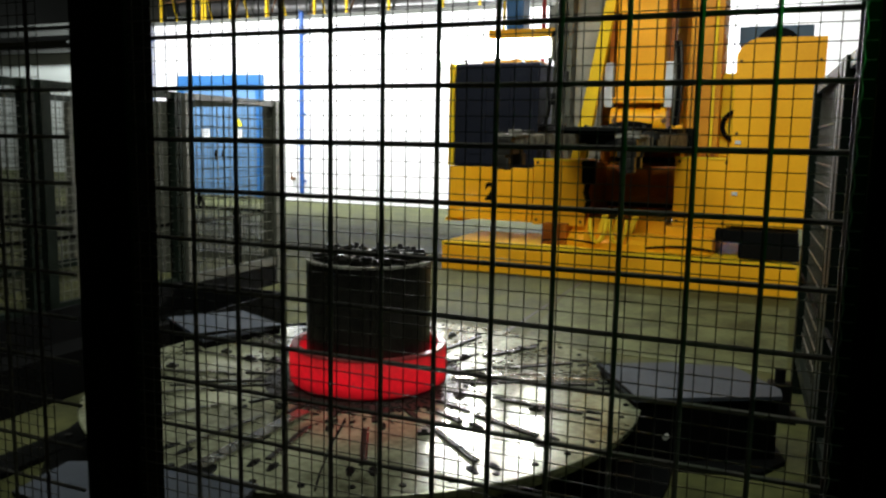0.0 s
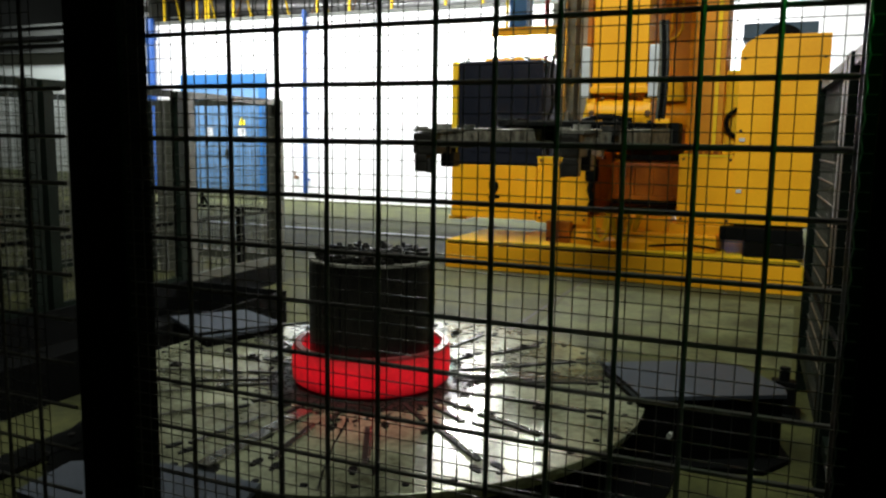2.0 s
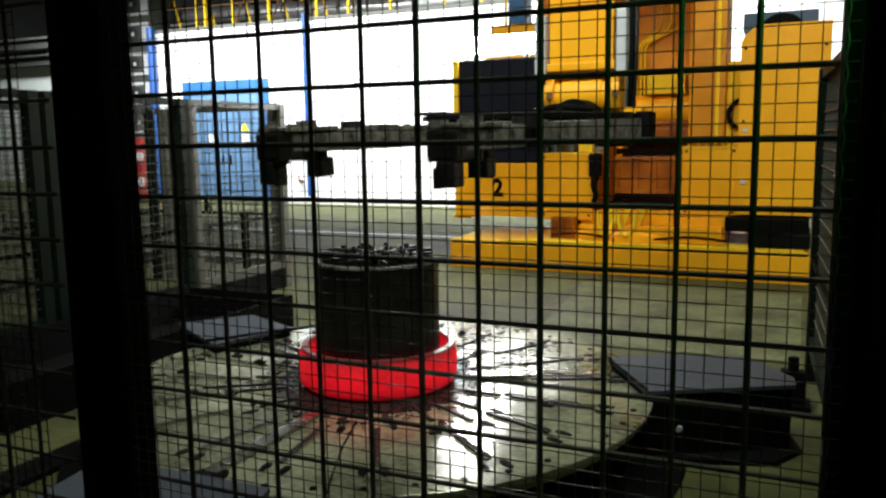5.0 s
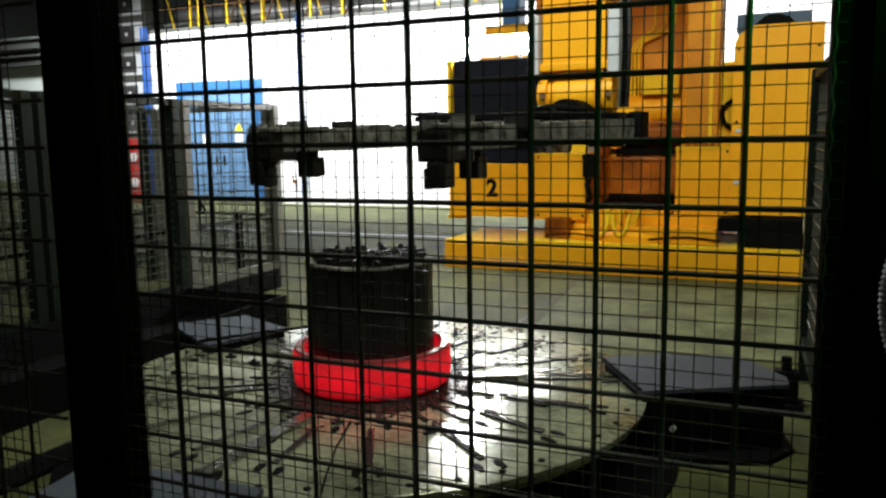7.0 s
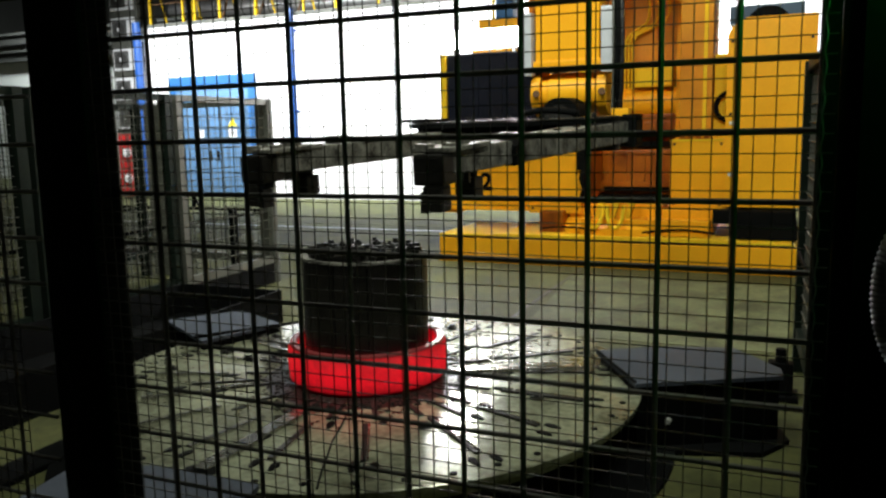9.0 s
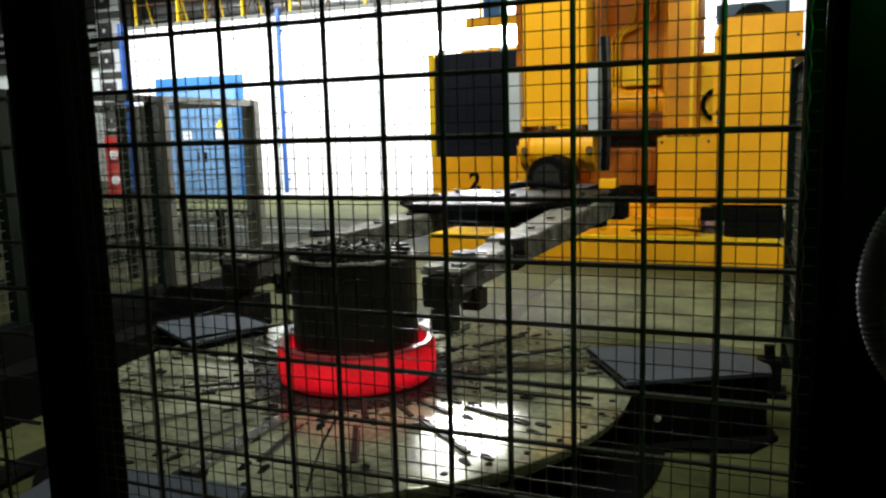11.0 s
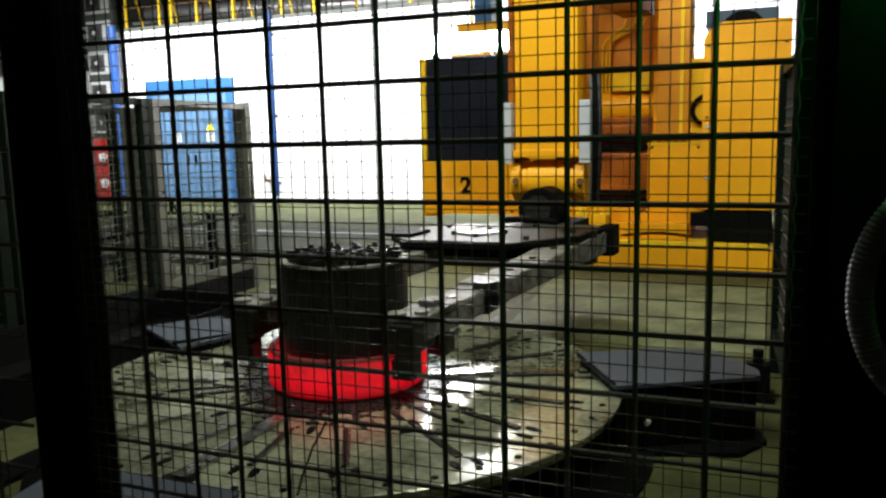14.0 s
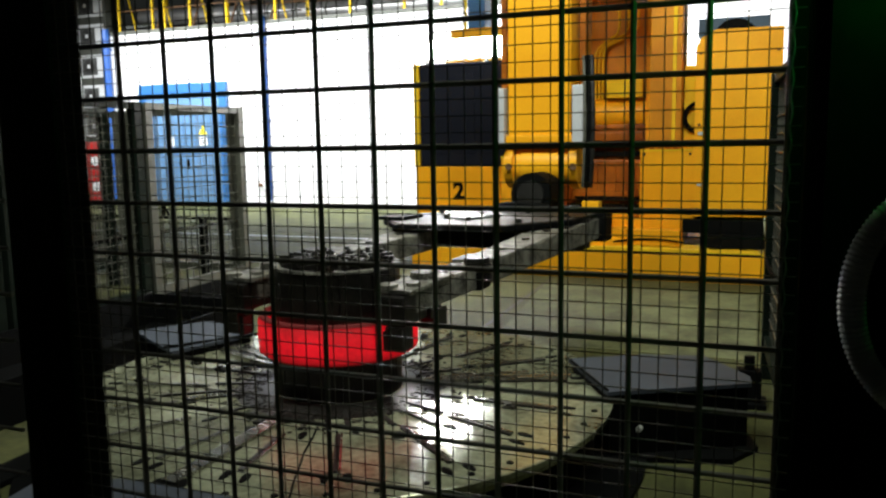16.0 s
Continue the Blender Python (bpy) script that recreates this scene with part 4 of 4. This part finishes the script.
for k, (x0, r) in enumerate(((0.43, 0.026), (0.465, 0.020), (0.395, 0.016))):
    bm = tube([(x0 + 0.045 * math.sin(j / 19 * math.pi), -0.17 - 0.10 * math.sin(j / 19 * math.pi), 1.30 - 1.12 * j / 19) for j in range(20)], r, 10, 0.003)
    part("cable_hose", bm, (BLACK, SLOT_STEEL, FRAME_GREY)[k], unit, "dark cable hose hanging beside the mast")
smooth(part("swivel_drum", cyl((0.02, -0.46, 0.13), (0.02, -0.15, 0.13), 0.185, seg=36), BLACK, unit, "black swivel drum"))
smooth(part("drum_hub", cyl((0.02, -0.49, 0.13), (0.02, -0.46, 0.13), 0.12, seg=28), SLOT_STEEL, unit))
part("swivel_block", box(-0.2, 0.26, -0.40, 0.3, -0.22, 0.0, 0.02), BLACK, grip)
outline = [(-0.84, -1.52), (-0.55, -1.85), (0.25, -1.75), (0.60, -1.15), (0.66, -0.45), (-0.30, -0.35), (-0.85, -1.0)]
part("plate_rim", add_prism(bmesh.new(), outline, -0.03, 0.006), BLACK, grip, "black plate rim")
part("cover_plate", add_prism(bmesh.new(), [(x * 0.97, -1.1 + (y + 1.1) * 0.97) for x, y in outline], 0.006, 0.014), COVER_STEEL, grip, "stained steel cover plate")
part("side_tray", box(-0.86, -0.60, -1.62, -1.30, 0.015, 0.04, 0.006), BLACK, grip)
part("under_wedge", add_prism(bmesh.new(), [(-0.80, -1.45), (0.15, -1.7), (0.35, -1.2), (0.2, -0.6), (-0.6, -0.6)], -0.16, -0.03), BLACK, grip)
part("hinge_lug", box(0.60, 0.72, -0.62, -0.40, -0.22, 0.03, 0.02), BLACK, grip)
part("valve_block", box(0.40, 0.55, -0.22, -0.10, 0.0, 0.08, 0.01), YELLOW, grip, "small yellow valve block")
bm = bmesh.new()
add_prism(bm, [(-0.36, -1.34), (-0.14, -1.44), (0.0, -1.18), (-0.2, -1.08)], 0.016, 0.03)
part("plate_patch", bm, PATCH_STEEL, grip, "bright worn steel patch plate")
for x, y in ((-0.36, -1.36), (-0.13, -1.45), (0.0, -1.18), (-0.18, -1.07), (0.3, -1.5), (0.5, -1.0), (-0.6, -0.95), (0.1, -0.75)):
    part("plate_bolt", cyl((x, y, 0.014), (x, y, 0.042), 0.022, seg=6), SLOT_STEEL, grip)
part("plate_hose", tube([(-0.25 + 0.055 * j, -0.62 - 0.10 * math.sin(j / 9 * math.pi), 0.05 + 0.03 * math.sin(j / 9 * math.pi)) for j in range(10)], 0.028, 10), BLACK, grip, "black hose over the plate")
part("body_block", box(-0.62, 0.62, -1.3, -0.3, -0.22, -0.03, 0.03), BLACK, grip)
arms = {}
for s, nm in ((-1, "left"), (1, "right")):
    arm = thing("arm", pose(s * 0.50, -0.85, 0), "", "")
    arm.parent = grip
    arm.matrix_local = pose(s * 0.50, -0.85, 0)
    arms[s] = arm
    bm = bmesh.new()
    a = [bm.verts.new(c) for c in ((-0.16, 0.25, -0.20), (0.16, 0.25, -0.20), (0.16, 0.25, -0.03), (-0.16, 0.25, -0.03))]
    b = [bm.verts.new(c) for c in ((-0.08, -2.75, -0.15), (0.08, -2.75, -0.15), (0.08, -2.75, -0.03), (-0.08, -2.75, -0.03))]
    bm.faces.new(a)
    bm.faces.new(b)
    for k in range(4):
        bm.faces.new((a[k], a[(k + 1) % 4], b[(k + 1) % 4], b[k]))
    bmesh.ops.recalc_face_normals(bm, faces=bm.faces)
    bmesh.ops.bevel(bm, geom=list(bm.edges), offset=0.008, segments=2, affect="EDGES")
    part("beam", bm, ARM_STEEL, arm, "stained steel arm beam")
    smooth(part("pivot", cyl((0, 0, -0.24), (0, 0, 0.02), 0.15, seg=28), SCALE_STEEL, arm))
    part("joint_plate", box(-0.11, 0.11, -1.95, -1.72, -0.035, -0.015, 0.004), ARM_STEEL, arm)
    part("wear_plate", box(-0.10, 0.10, -2.82, -2.35, -0.035, -0.012, 0.006), ARM_STEEL, arm)
    part("end_block", box(-0.08, 0.08, -2.86, -2.62, -0.19, -0.04, 0.02), SCALE_STEEL, arm)
    part("finger", box(s * 0.018 - 0.050, s * 0.018 + 0.050, -2.86, -2.75, -0.315, -0.19, 0.012), SCALE_STEEL, arm)
    part("finger_neck", cyl((0, -2.76, -0.21), (0, -2.76, -0.18), 0.05, seg=16), SLOT_STEEL, arm)
    part("second_finger", box(-0.055, 0.055, -2.47, -2.35, -0.30, -0.19, 0.012), SCALE_STEEL, arm)
    part("finger_neck", cyl((0, -2.41, -0.20), (0, -2.41, -0.13), 0.045, seg=16), SLOT_STEEL, arm)
    part("jaw_pad", box(-s * 0.035 - 0.02, -s * 0.035 + 0.02, -2.845, -2.77, -0.322, -0.22, 0.006), SLOT_STEEL, arm)
    for x, y, z, r in ((-0.05, -2.78, -0.03, 0.05), (0.05, -2.70, -0.03, 0.038), (0.0, -2.52, -0.012, 0.06)):
        smooth(part("cap_bolt", cyl((x, y, z), (x, y, z + 0.035), r, seg=16), ARM_STEEL, arm))
    for y in (-2.60,):
        part("rib", box(-0.095, 0.095, y - 0.012, y + 0.012, -0.20, -0.14, 0.004), SCALE_STEEL, arm)
    smooth(part("clamp_knob", cyl((s * 0.07, -1.98, -0.06), (s * 0.07, -1.98, 0.012), 0.075, seg=20), SLOT_STEEL, arm, "dark clamp knob"))
    part("knob_bracket", box(s * 0.07 - 0.05, s * 0.07 + 0.05, -2.06, -1.90, -0.17, -0.055, 0.015), BLACK, arm)
    smooth(part("hose_line", cyl((s * 0.10, 0.0, -0.06), (s * 0.075, -2.5, -0.06), 0.014, seg=8), BLACK, arm))
    for k in range(5):
        y = -0.6 - 0.42 * k
        smooth(part("bolt_head", cyl((0.0, y, -0.03), (0.0, y, -0.018), 0.028, seg=14), SCALE_STEEL, arm))


def motions():
    out = [(0, 3.05, 0, 0), (0.5, 3.05, 0, 0), (1.0, 2.65, 0, 0), (1.5, 2.2, 0, 0), (2.0, 1.67, 0, 0), (2.5, 1.05, 0, 0), (3.0, 0.52, 0, 0), (3.5, 0.24, 0, 0),
           (4.0, 0.12, 0, 0), (5.0, 0.03, 0, 0), (6.5, 0, 0, 0), (8.3, 0, 0, 0), (8.6, 0, -0.02, 0.3), (9.2, 0, -0.10, 1.4), (10.3, 0, -0.46, 1.2),
           (11.3, 0, -0.77, 0.3), (11.7, 0, -0.88, 0), (12.0, 0, -0.93, 0), (13.0, 0, -0.95, 0), (14.6, 0, -0.95, 0), (15.0, 0, -0.94, 0),
           (15.5, 0, -0.87, 0), (16.0, 0, -0.78, 0)]
    walk(grip, [(t, pose(HX, HY + d, HZ + z, tilt, 0, -5.0 * (1 - d / 3.05))) for t, d, z, tilt in out])
    slide = [(0, -0.23), (2.0, -0.22), (3.0, -0.19), (5.0, -0.16), (8.3, -0.15), (9.2, -0.12), (10.3, -0.06), (11.7, 0.0), (14.6, 0.01), (16.0, 0.02)]
    walk(unit, [(t, pose(0, 0, z)) for t, z in slide])
    opening = [(0, 0), (8.3, 0), (10.3, 1.2), (11.3, 2.2), (12.0, 2.0)]
    closed = {-1: -0.4, 1: -1.3}
    for s, arm in arms.items():
        turns = opening + [(13.0, 0.4), (13.5, closed[s]), (16.0, closed[s])]
        walk(arm, [(t, pose(s * 0.50, -0.85, 0, 1.7, 0, s * (0.6 + a))) for t, a in turns])
    walk(ring, [(t, pose(TX, TY, TZ + z)) for t, z in ((0, 0), (14.6, 0), (15.0, 0.012), (15.5, 0.09), (16.0, 0.20))])


motions()
